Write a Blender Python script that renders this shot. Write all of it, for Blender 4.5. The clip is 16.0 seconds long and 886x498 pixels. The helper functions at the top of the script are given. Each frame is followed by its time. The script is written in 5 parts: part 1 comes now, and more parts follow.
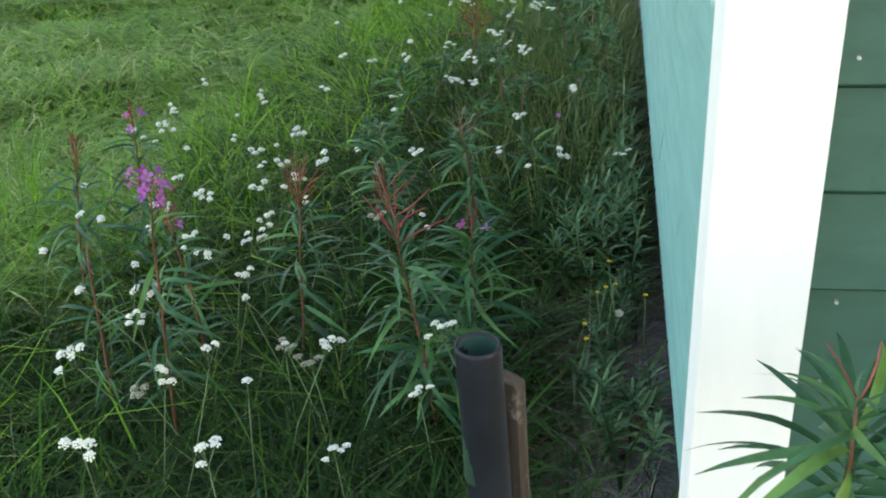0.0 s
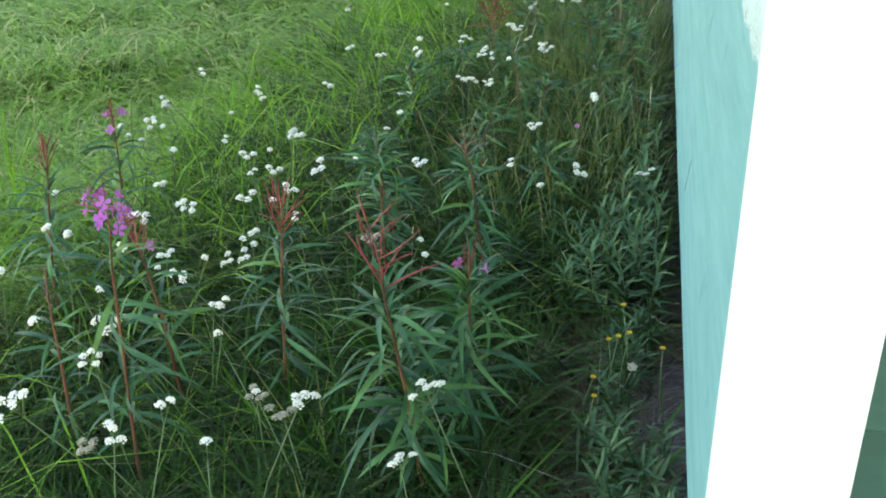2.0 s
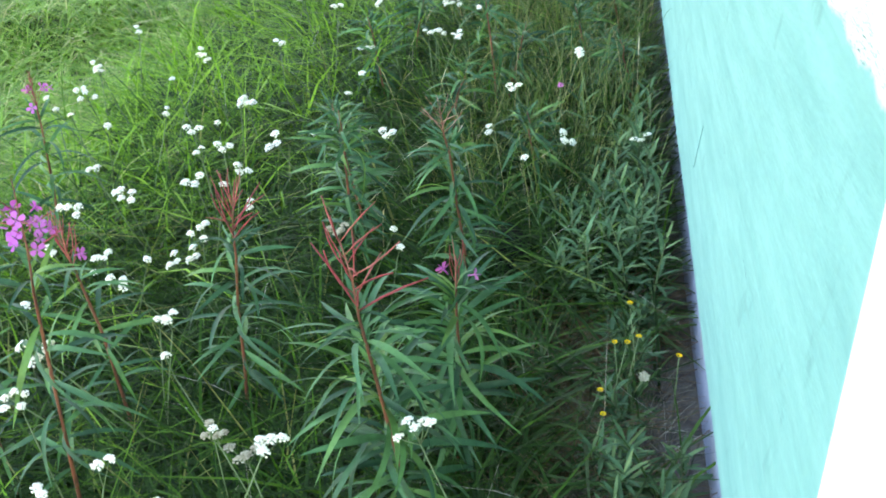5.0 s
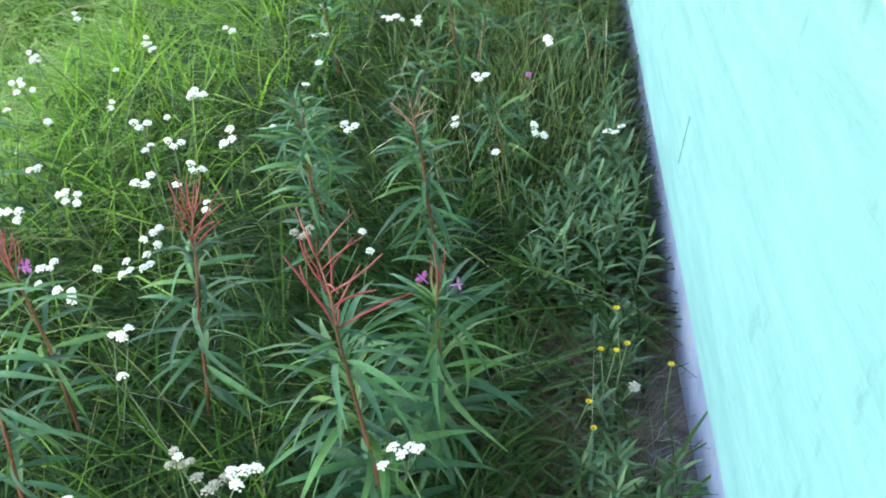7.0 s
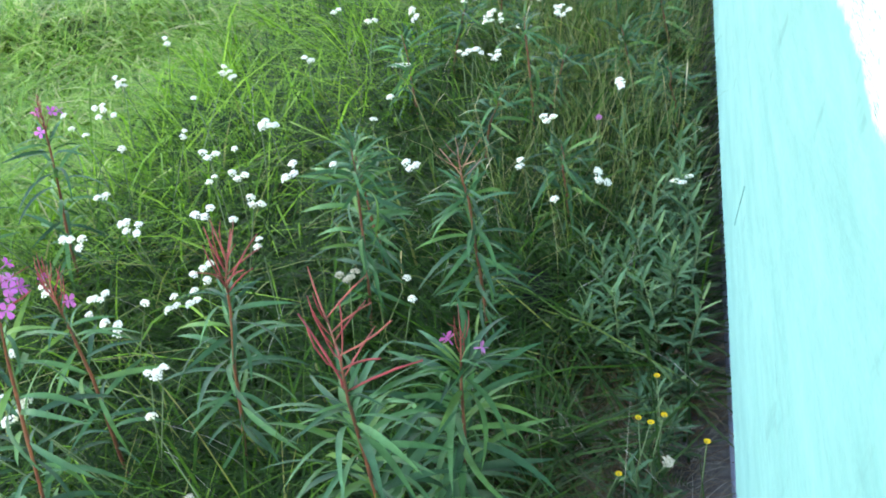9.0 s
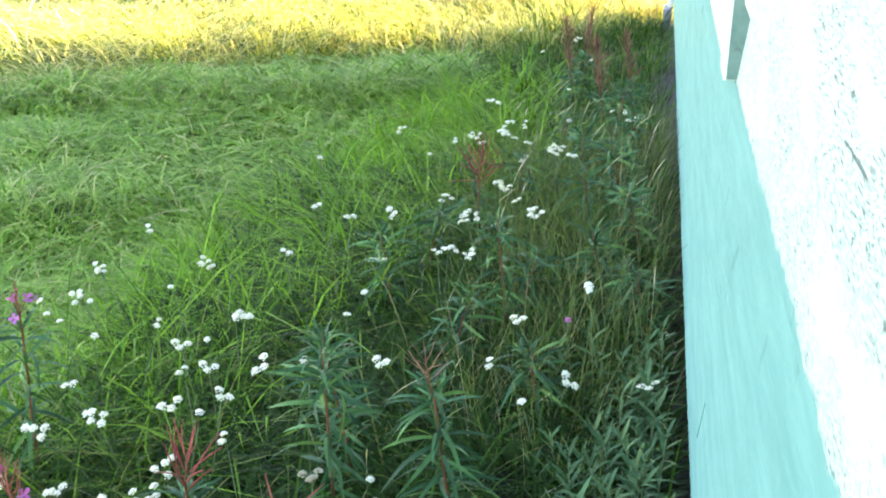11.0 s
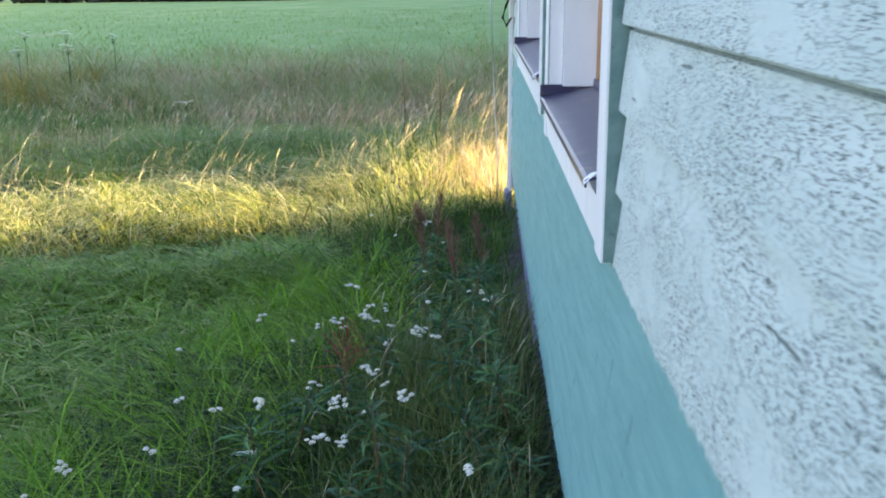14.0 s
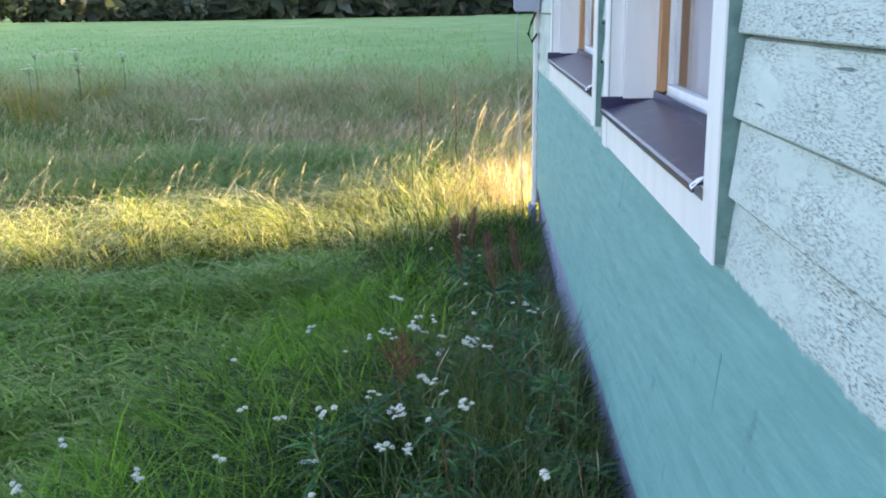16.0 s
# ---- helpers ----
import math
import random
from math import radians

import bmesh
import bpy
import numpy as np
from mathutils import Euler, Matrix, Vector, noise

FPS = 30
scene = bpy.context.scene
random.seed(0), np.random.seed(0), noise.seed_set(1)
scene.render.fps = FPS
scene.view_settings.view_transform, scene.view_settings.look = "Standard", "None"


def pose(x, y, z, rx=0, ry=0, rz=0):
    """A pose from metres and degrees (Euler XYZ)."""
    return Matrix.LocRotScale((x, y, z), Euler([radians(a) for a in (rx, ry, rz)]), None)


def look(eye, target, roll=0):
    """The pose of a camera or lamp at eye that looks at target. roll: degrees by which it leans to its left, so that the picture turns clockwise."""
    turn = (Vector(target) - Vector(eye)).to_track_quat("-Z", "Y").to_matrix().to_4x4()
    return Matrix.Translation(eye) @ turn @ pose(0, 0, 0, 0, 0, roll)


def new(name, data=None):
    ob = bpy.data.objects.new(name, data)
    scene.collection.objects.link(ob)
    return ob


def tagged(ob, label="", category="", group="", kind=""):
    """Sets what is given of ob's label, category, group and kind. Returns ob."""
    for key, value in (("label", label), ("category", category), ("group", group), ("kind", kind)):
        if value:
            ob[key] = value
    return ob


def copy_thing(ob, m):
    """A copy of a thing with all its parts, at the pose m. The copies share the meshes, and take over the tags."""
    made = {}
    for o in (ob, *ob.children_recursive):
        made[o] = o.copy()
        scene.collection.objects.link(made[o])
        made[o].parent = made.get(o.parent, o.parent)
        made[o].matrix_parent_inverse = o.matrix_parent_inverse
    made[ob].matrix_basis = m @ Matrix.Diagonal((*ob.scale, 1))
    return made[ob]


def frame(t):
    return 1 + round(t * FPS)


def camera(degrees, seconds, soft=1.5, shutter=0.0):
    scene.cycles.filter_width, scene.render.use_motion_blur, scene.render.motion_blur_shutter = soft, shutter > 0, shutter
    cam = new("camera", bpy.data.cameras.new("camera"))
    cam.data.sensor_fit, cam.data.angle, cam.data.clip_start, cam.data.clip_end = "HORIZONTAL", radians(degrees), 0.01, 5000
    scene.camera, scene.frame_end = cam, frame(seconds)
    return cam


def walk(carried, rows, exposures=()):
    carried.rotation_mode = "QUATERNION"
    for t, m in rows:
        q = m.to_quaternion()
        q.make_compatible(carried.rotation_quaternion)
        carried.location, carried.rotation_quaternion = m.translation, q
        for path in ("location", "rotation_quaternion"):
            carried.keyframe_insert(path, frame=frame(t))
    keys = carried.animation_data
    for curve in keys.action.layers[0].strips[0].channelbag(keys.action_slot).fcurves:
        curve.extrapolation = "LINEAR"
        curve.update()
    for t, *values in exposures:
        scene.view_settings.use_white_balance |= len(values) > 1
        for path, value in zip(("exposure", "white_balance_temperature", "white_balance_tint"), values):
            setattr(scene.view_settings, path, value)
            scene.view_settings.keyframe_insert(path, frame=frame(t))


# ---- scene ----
cam = camera(46.9, 16.0, 1.9, 0.4)
PATH = [
    (0, (-0.133, -1.081, 1.461), (-0.439, 0.656, 0.519), -3.4),
    (0.5, (-0.125, -1.0, 1.462), (-0.467, 0.716, 0.493), -3.8),
    (1, (-0.118, -0.919, 1.454), (-0.399, 0.795, 0.463), -2.4),
    (1.5, (-0.118, -0.857, 1.459), (-0.457, 0.839, 0.455), -2.5),
    (2, (-0.118, -0.798, 1.467), (-0.469, 0.902, 0.474), -2.3),
    (2.5, (-0.116, -0.73, 1.458), (-0.502, 0.934, 0.418), -2.9),
    (3, (-0.098, -0.667, 1.46), (-0.495, 0.96, 0.367), -2.4),
    (3.5, (-0.097, -0.64, 1.45), (-0.507, 0.975, 0.344), -2.7),
    (3.7, (-0.107, -0.63, 1.445), (-0.491, 0.99, 0.337), -2.4),
    (5.8, (-0.287, -0.431, 1.427), (-0.498, 1.206, 0.299), -2.3),
    (6, (-0.302, -0.421, 1.423), (-0.488, 1.211, 0.282), -1.5),
    (6.5, (-0.297, -0.413, 1.418), (-0.407, 1.239, 0.296), -0.4),
    (7, (-0.284, -0.395, 1.411), (-0.433, 1.234, 0.261), -1.7),
    (7.5, (-0.234, -0.367, 1.407), (-0.447, 1.244, 0.242), -2.1),
    (8, (-0.189, -0.337, 1.415), (-0.454, 1.284, 0.273), -2.4),
    (8.2, (-0.175, -0.327, 1.42), (-0.477, 1.285, 0.275), -3.2),
    (10.3, (-0.137, -0.293, 1.487), (-0.568, 1.408, 0.527), -2.0),
    (10.5, (-0.127, -0.294, 1.487), (-0.535, 1.441, 0.578), -1.7),
    (11, (-0.13, -0.3, 1.497), (-0.496, 1.485, 0.673), -0.9),
    (11.5, (-0.135, -0.305, 1.503), (-0.449, 1.517, 0.74), -0.3),
    (12, (-0.141, -0.317, 1.512), (-0.411, 1.538, 0.817), 0.2),
    (12.5, (-0.146, -0.33, 1.517), (-0.391, 1.545, 0.864), 0.7),
    (13, (-0.149, -0.338, 1.522), (-0.337, 1.565, 0.936), 0.5),
    (13.5, (-0.154, -0.335, 1.527), (-0.375, 1.593, 1.042), 0.4),
    (14, (-0.204, -0.317, 1.514), (-0.276, 1.62, 1.018), -0.2),
    (14.5, (-0.337, -0.341, 1.503), (-0.395, 1.595, 1.004), -0.2),
    (15, (-0.398, -0.355, 1.497), (-0.478, 1.582, 1.006), -0.2),
    (15.5, (-0.393, -0.358, 1.499), (-0.434, 1.582, 1.015), -0.0),
    (16, (-0.389, -0.367, 1.502), (-0.456, 1.578, 1.04), -0.3),
]
EXPOSURES = [
    (0, 2.7, 8400, 16), (1.5, 2.98, 8400, 16), (3.5, 3.48, 8400, 15), (7, 3.8, 8300, 17), (10.5, 3.8, 8200, 17), (11, 3.5, 8200, 16),
    (12, 2.95, 7700, 20), (13, 2.6, 7200, 25), (14, 2.22, 6650, 28), (16, 2.26, 6600, 26),
]
walk(cam, [(t, look(eye, target, roll)) for t, eye, target, roll in PATH], EXPOSURES)

# ---- light and world ----
SUN_AZ = Vector((0.95, 0.31, 0.0)).normalized()      # towards the sun, beyond the far corner of the house
SUN_EL = radians(15)
world = bpy.data.worlds.new("world")
scene.world = world
world.use_nodes = True
wn = world.node_tree.nodes
sky = wn.new("ShaderNodeTexSky")
sky.sky_type = "NISHITA"
sky.sun_disc = False
sky.sun_elevation = SUN_EL
sky.sun_rotation = math.atan2(SUN_AZ.x, SUN_AZ.y)
sky.air_density, sky.dust_density, sky.ozone_density = 1.0, 1.2, 1.0
wn["Background"].inputs["Strength"].default_value = 0.15
world.node_tree.links.new(sky.outputs["Color"], wn["Background"].inputs["Color"])
sun = new("sun", bpy.data.lights.new("sun", "SUN"))
sun.data.energy = 8.0
sun.data.angle = radians(0.6)
sun.data.color = (1.0, 0.84, 0.52)
sun_dir = Vector((SUN_AZ.x * math.cos(SUN_EL), SUN_AZ.y * math.cos(SUN_EL), math.sin(SUN_EL)))
sun.matrix_world = look(sun_dir * 60, (0, 0, 0))


# ---- materials ----
def material(name):
    m = bpy.data.materials.new(name)
    m.use_nodes = True
    nt = m.node_tree
    return m, nt, nt.nodes["Principled BSDF"], nt.nodes["Material Output"]


def link(nt, a, b):
    nt.links.new(a, b)


def tex_noise(nt, scale, detail=4, rough=0.6, stretch=None, coord="Object"):
    tc = nt.nodes.new("ShaderNodeTexCoord")
    mp = nt.nodes.new("ShaderNodeMapping")
    if stretch:
        mp.inputs["Scale"].default_value = stretch
    if coord == "World":
        geo = nt.nodes.new("ShaderNodeNewGeometry")
        link(nt, geo.outputs["Position"], mp.inputs["Vector"])
    else:
        link(nt, tc.outputs[coord], mp.inputs["Vector"])
    n = nt.nodes.new("ShaderNodeTexNoise")
    n.inputs["Scale"].default_value, n.inputs["Detail"].default_value, n.inputs["Roughness"].default_value = scale, detail, rough
    link(nt, mp.outputs["Vector"], n.inputs["Vector"])
    return n.outputs["Fac"]


def ramp(nt, fac, stops):
    r = nt.nodes.new("ShaderNodeValToRGB")
    while len(r.color_ramp.elements) < len(stops):
        r.color_ramp.elements.new(0.5)
    for e, (p, c) in zip(r.color_ramp.elements, stops):
        e.position, e.color = p, (*c, 1) if len(c) == 3 else c
    link(nt, fac, r.inputs["Fac"])
    return r.outputs["Color"]


def mix_color(nt, fac, a, b, mode="MIX"):
    m = nt.nodes.new("ShaderNodeMix")
    m.data_type, m.blend_type = "RGBA", mode
    for sock, v in ((m.inputs[0], fac), (m.inputs[6], a), (m.inputs[7], b)):
        if isinstance(v, (int, float)):
            sock.default_value = v
        elif isinstance(v, tuple):
            sock.default_value = (*v, 1)
        else:
            link(nt, v, sock)
    return m.outputs[2]


def math_node(nt, op, a, b=None):
    m = nt.nodes.new("ShaderNodeMath")
    m.operation = op
    for sock, v in ((m.inputs[0], a), (m.inputs[1], b)):
        if v is None:
            continue
        if isinstance(v, (int, float)):
            sock.default_value = v
        else:
            link(nt, v, sock)
    return m.outputs[0]


def bump(nt, bsdf, height, strength, dist=0.002):
    b = nt.nodes.new("ShaderNodeBump")
    b.inputs["Strength"].default_value, b.inputs["Distance"].default_value = strength, dist
    link(nt, height, b.inputs["Height"])
    link(nt, b.outputs["Normal"], bsdf.inputs["Normal"])


def leafy(name, stops, translucent=0.35, rough=0.5, island=True, patch=None, spec=0.2, mottle=0.75):
    """Foliage: colour varied blade by blade and in patches, some light passing through."""
    m, nt, bsdf, out = material(name)
    if island:
        geo = nt.nodes.new("ShaderNodeNewGeometry")
        col = ramp(nt, geo.outputs["Random Per Island"], stops)
    else:
        info = nt.nodes.new("ShaderNodeObjectInfo")
        col = ramp(nt, info.outputs["Random"], stops)
    fine = tex_noise(nt, 13, 4, 0.7, coord="World")
    col = mix_color(nt, mottle, col, ramp(nt, fine, [(0.34, (0.38, 0.42, 0.36)), (0.66, (1.15, 1.15, 1.1))]), "MULTIPLY")
    if patch:
        big = tex_noise(nt, patch[0], 3, coord="World")
        f = ramp(nt, big, [(0.42, (0, 0, 0)), (0.62, (1, 1, 1))])
        col = mix_color(nt, f, col, patch[1], "MULTIPLY")
    link(nt, col, bsdf.inputs["Base Color"])
    bsdf.inputs["Roughness"].default_value = rough
    bsdf.inputs["Specular IOR Level"].default_value = spec
    if translucent:
        tr = nt.nodes.new("ShaderNodeBsdfTranslucent")
        hsv = mix_color(nt, 1.0, col, (1.25, 1.2, 0.55), "MULTIPLY")
        link(nt, hsv, tr.inputs["Color"])
        ms = nt.nodes.new("ShaderNodeMixShader")
        ms.inputs[0].default_value = translucent
        link(nt, bsdf.outputs[0], ms.inputs[1])
        link(nt, tr.outputs[0], ms.inputs[2])
        link(nt, ms.outputs[0], out.inputs["Surface"])
    return m


def plain(name, c1, c2, scale=20, rough=0.6, bump_s=0.2, metallic=0.0, stretch=None, dist=0.002, stain=None):
    m, nt, bsdf, out = material(name)
    n = tex_noise(nt, scale, 5, stretch=stretch)
    col = ramp(nt, n, [(0.3, c1), (0.7, c2)])
    if stain:
        s = tex_noise(nt, stain[0], 6, 0.7, coord="World")
        col = mix_color(nt, ramp(nt, s, [(0.56, (0, 0, 0)), (0.7, (1, 1, 1))]), col, stain[1])
    link(nt, col, bsdf.inputs["Base Color"])
    bsdf.inputs["Roughness"].default_value, bsdf.inputs["Metallic"].default_value = rough, metallic
    if bump_s:
        bump(nt, bsdf, tex_noise(nt, scale * 4, 4, stretch=stretch), bump_s, dist)
    return m


def siding_material(name, fresh, fresh2, front=False):
    """Old cracked pale paint above, a freshly painted band below a hand-brushed edge."""
    m, nt, bsdf, out = material(name)
    geo = nt.nodes.new("ShaderNodeNewGeometry")
    sep = nt.nodes.new("ShaderNodeSeparateXYZ")
    link(nt, geo.outputs["Position"], sep.inputs[0])
    # fresh paint: brush streaks along the boards
    streak = tex_noise(nt, 9, 5, 0.65, (1, 0.35, 3.0), "World")
    fresh_c = ramp(nt, streak, [(0.3, fresh), (0.72, fresh2)])
    drip = tex_noise(nt, 14, 4, 0.6, (1, 1.0, 0.5), "World")
    fresh_c = mix_color(nt, ramp(nt, drip, [(0.62, (0, 0, 0)), (0.72, (0.5, 0.5, 0.5))]), fresh_c, (fresh[0] * 0.55, fresh[1] * 0.6, fresh[2] * 0.6))
    scuff = tex_noise(nt, 26, 5, 0.7, (1, 0.22, 2.2), "World")
    fresh_c = mix_color(nt, ramp(nt, scuff, [(0.70, (0, 0, 0)), (0.73, (0.7, 0.7, 0.7))]), fresh_c, (fresh[0] * 0.42, fresh[1] * 0.5, fresh[2] * 0.55))
    height_new = tex_noise(nt, 30, 4, 0.6, (1, 0.25, 1.6), "World")
    if front:
        link(nt, fresh_c, bsdf.inputs["Base Color"])
        bump(nt, bsdf, height_new, 0.25, 0.002)
        bsdf.inputs["Roughness"].default_value = 0.55
        return m
    # old paint: fine crazing, lifted flakes and bare grey wood in the gaps
    mp = nt.nodes.new("ShaderNodeMapping")
    mp.inputs["Scale"].default_value = (1.0, 0.11, 1.0)
    warp = nt.nodes.new("ShaderNodeTexNoise")
    warp.inputs["Scale"].default_value, warp.inputs["Detail"].default_value = 22, 4
    link(nt, geo.outputs["Position"], warp.inputs["Vector"])
    vm = nt.nodes.new("ShaderNodeVectorMath")
    vm.operation = "MULTIPLY_ADD"
    vm.inputs[1].default_value = (0.003, 0.05, 0.003)
    link(nt, warp.outputs["Color"], vm.inputs[0])
    link(nt, geo.outputs["Position"], vm.inputs[2])
    link(nt, vm.outputs[0], mp.inputs["Vector"])
    dash = nt.nodes.new("ShaderNodeTexNoise")
    dash.inputs["Scale"].default_value, dash.inputs["Detail"].default_value, dash.inputs["Roughness"].default_value = 760, 4, 0.6
    link(nt, mp.outputs["Vector"], dash.inputs["Vector"])
    crack = ramp(nt, dash.outputs["Fac"], [(0.555, (0, 0, 0)), (0.59, (1, 1, 1))])
    where = ramp(nt, tex_noise(nt, 9, 5, 0.65, (1, 0.5, 1), "World"), [(0.40, (0.06, 0.06, 0.06)), (0.55, (1, 1, 1))])
    crack = mix_color(nt, 1.0, crack, where, "MULTIPLY")
    chip = ramp(nt, tex_noise(nt, 42, 6, 0.7, (1, 0.35, 1.2), "World"), [(0.685, (0, 0, 0)), (0.70, (1, 1, 1))])
    gone = mix_color(nt, 1.0, crack, chip, "LIGHTEN")
    split = ramp(nt, tex_noise(nt, 75, 5, 0.6, (1, 0.045, 1), "World"), [(0.70, (0, 0, 0)), (0.72, (1, 1, 1))])
    gone = mix_color(nt, 1.0, gone, split, "LIGHTEN")
    old_c = ramp(nt, tex_noise(nt, 6, 5, 0.6, (1, 0.4, 2), "World"), [(0.3, (0.48, 0.60, 0.565)), (0.7, (0.60, 0.70, 0.665))])
    old_c = mix_color(nt, gone, old_c, (0.13, 0.18, 0.175))
    # the brushed edge of the new paint
    edge = tex_noise(nt, 16, 4, 0.6, (1, 1, 0.2), "World")
    lim = math_node(nt, "ADD", sep.outputs["Z"], math_node(nt, "MULTIPLY", math_node(nt, "SUBTRACT", edge, 0.5), 0.035))
    is_old = ramp(nt, math_node(nt, "MULTIPLY", math_node(nt, "SUBTRACT", lim, 1.06), 12.0), [(0.44, (0, 0, 0)), (0.52, (1, 1, 1))])
    link(nt, mix_color(nt, is_old, fresh_c, old_c), bsdf.inputs["Base Color"])
    h = mix_color(nt, is_old, height_new, mix_color(nt, gone, (0.75, 0.75, 0.75), (0.1, 0.1, 0.1)))
    bump(nt, bsdf, h, 0.9, 0.003)
    bsdf.inputs["Roughness"].default_value = 0.6
    return m


M_SIDE = siding_material("side_paint", (0.115, 0.305, 0.30), (0.18, 0.41, 0.40))
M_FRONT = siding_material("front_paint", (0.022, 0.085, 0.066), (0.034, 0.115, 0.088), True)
M_WHITE = plain("white_paint", (0.78, 0.79, 0.80), (0.87, 0.87, 0.87), 18, 0.5, 0.12, stretch=(1, 1, 0.2))
M_EDGE = plain("casing_edge", (0.09, 0.19, 0.18), (0.19, 0.31, 0.29), 25, 0.7, 0.3, stain=(40, (0.10, 0.13, 0.13)))
M_SILL = plain("sill_metal", (0.028, 0.026, 0.072), (0.042, 0.039, 0.098), 12, 0.30, 0.05, 0.0, stain=(22, (0.13, 0.11, 0.11)))
M_WOOD = plain("pine", (0.42, 0.20, 0.085), (0.56, 0.30, 0.14), 14, 0.5, 0.15, stretch=(4, 4, 0.3))
# blue of the shade is put into the concrete colour; the stain is grey
M_CONC = plain("plinth", (0.18, 0.22, 0.33), (0.28, 0.33, 0.46), 9, 0.85, 0.4, dist=0.006, stain=(6, (0.30, 0.31, 0.33)))
M_ROOF = plain("roof_sheet", (0.05, 0.05, 0.055), (0.08, 0.08, 0.08), 6, 0.6, 0.1)
M_DARK = plain("room_dark", (0.25, 0.24, 0.23), (0.32, 0.31, 0.30), 4, 0.8, 0)
M_CURTAIN = plain("curtain", (0.72, 0.72, 0.88), (0.82, 0.82, 0.94), 8, 0.9, 0.1)
M_BOX = plain("grey_plastic", (0.33, 0.36, 0.46), (0.40, 0.43, 0.53), 10, 0.45, 0.05)
M_CABLE = plain("cable", (0.5, 0.5, 0.5), (0.6, 0.6, 0.6), 10, 0.5, 0)
M_BLACK = plain("rubber_and_gap_black", (0.008, 0.008, 0.008), (0.016, 0.015, 0.014), 10, 0.6, 0.1)
# almost no sheen, so the lump in the shadowed gap stays black
M_BLACK.node_tree.nodes["Principled BSDF"].inputs["Specular IOR Level"].default_value = 0.05
M_PIPE = plain("pipe_steel", (0.006, 0.008, 0.013), (0.014, 0.018, 0.026), 16, 0.5, 0.25, 0.0, stain=(5, (0.055, 0.032, 0.022)))
M_MOSS = plain("green_grime", (0.018, 0.06, 0.045), (0.035, 0.11, 0.08), 14, 0.6, 0.1)
M_PIPE.node_tree.nodes["Principled BSDF"].inputs["Specular IOR Level"].default_value = 0.25
M_STAKE = plain("weathered_wood", (0.022, 0.016, 0.013), (0.055, 0.038, 0.03), 18, 0.85, 0.6, stretch=(5, 5, 0.4), stain=(30, (0.16, 0.15, 0.13)))

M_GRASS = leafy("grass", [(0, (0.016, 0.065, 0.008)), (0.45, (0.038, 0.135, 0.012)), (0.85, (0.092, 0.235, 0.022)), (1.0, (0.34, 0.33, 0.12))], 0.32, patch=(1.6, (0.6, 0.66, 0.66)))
M_LUSH = leafy("lush_grass", [(0, (0.08, 0.21, 0.014)), (0.6, (0.185, 0.42, 0.03)), (1.0, (0.33, 0.58, 0.07))], 0.38, patch=(2.2, (0.78, 0.84, 0.8)), mottle=0.5)
M_HAY = leafy("mown_grass", [(0, (0.09, 0.24, 0.03)), (0.5, (0.23, 0.44, 0.07)), (0.85, (0.40, 0.56, 0.14)), (1.0, (0.62, 0.54, 0.28))], 0.25, patch=(1.2, (0.72, 0.82, 0.65)), mottle=0.85)
M_TALL = leafy("tall_grass", [(0, (0.05, 0.11, 0.02)), (0.3, (0.17, 0.27, 0.05)), (0.42, (0.46, 0.52, 0.18)), (0.75, (0.68, 0.67, 0.30)), (1.0, (0.82, 0.74, 0.50))], 0.36, mottle=0.65)
M_MID = leafy("meadow_grass", [(0, (0.18, 0.37, 0.07)), (0.6, (0.28, 0.49, 0.12)), (1.0, (0.42, 0.50, 0.20))], 0.3, patch=(0.35, (1.0, 0.75, 0.8)))
M_GREENT = leafy("green_tussock", [(0, (0.07, 0.19, 0.035)), (0.6, (0.14, 0.29, 0.07)), (1.0, (0.28, 0.38, 0.14))], 0.3)
M_FIELD = leafy("field_grass", [(0, (0.21, 0.37, 0.09)), (1.0, (0.33, 0.46, 0.15))], 0.25, mottle=0.3)
M_WEED = leafy("tall_weeds", [(0, (0.22, 0.34, 0.16)), (0.6, (0.36, 0.48, 0.26)), (1.0, (0.56, 0.54, 0.38))], 0.3, patch=(0.5, (0.95, 0.78, 0.8)), mottle=0.4)
M_GOLD = leafy("goldenrod", [(0, (0.24, 0.30, 0.09)), (0.5, (0.40, 0.36, 0.12)), (1.0, (0.50, 0.38, 0.18))], 0.35)
M_REDG = leafy("rust_grass", [(0, (0.32, 0.31, 0.18)), (0.5, (0.52, 0.40, 0.30)), (1.0, (0.66, 0.52, 0.43))], 0.3, mottle=0.4)
M_SEED = leafy("seed_heads", [(0, (0.50, 0.40, 0.28)), (1.0, (0.78, 0.70, 0.58))], 0.4, mottle=0.3)
M_STRAW = leafy("dry_stalks", [(0, (0.17, 0.15, 0.13)), (0.7, (0.34, 0.31, 0.28)), (1.0, (0.58, 0.56, 0.54))], 0.1, 0.8, mottle=0.5)
M_LEAF = leafy("fireweed_leaf", [(0, (0.018, 0.078, 0.042)), (0.45, (0.040, 0.145, 0.068)), (0.85, (0.082, 0.23, 0.085)), (1.0, (0.13, 0.26, 0.06))], 0.22, 0.45, island=False, spec=0.3)
M_LEAF_PALE = leafy("willow_leaf", [(0, (0.06, 0.15, 0.085)), (0.6, (0.105, 0.23, 0.125)), (1.0, (0.19, 0.31, 0.14))], 0.25, 0.5, island=False)
# leaf green taken very dark, standing in for shade deep among the plants
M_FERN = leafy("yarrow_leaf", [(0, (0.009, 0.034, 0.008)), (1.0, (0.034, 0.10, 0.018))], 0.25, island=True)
M_STEM = plain("green_stem", (0.07, 0.13, 0.05), (0.11, 0.17, 0.07), 30, 0.6, 0)
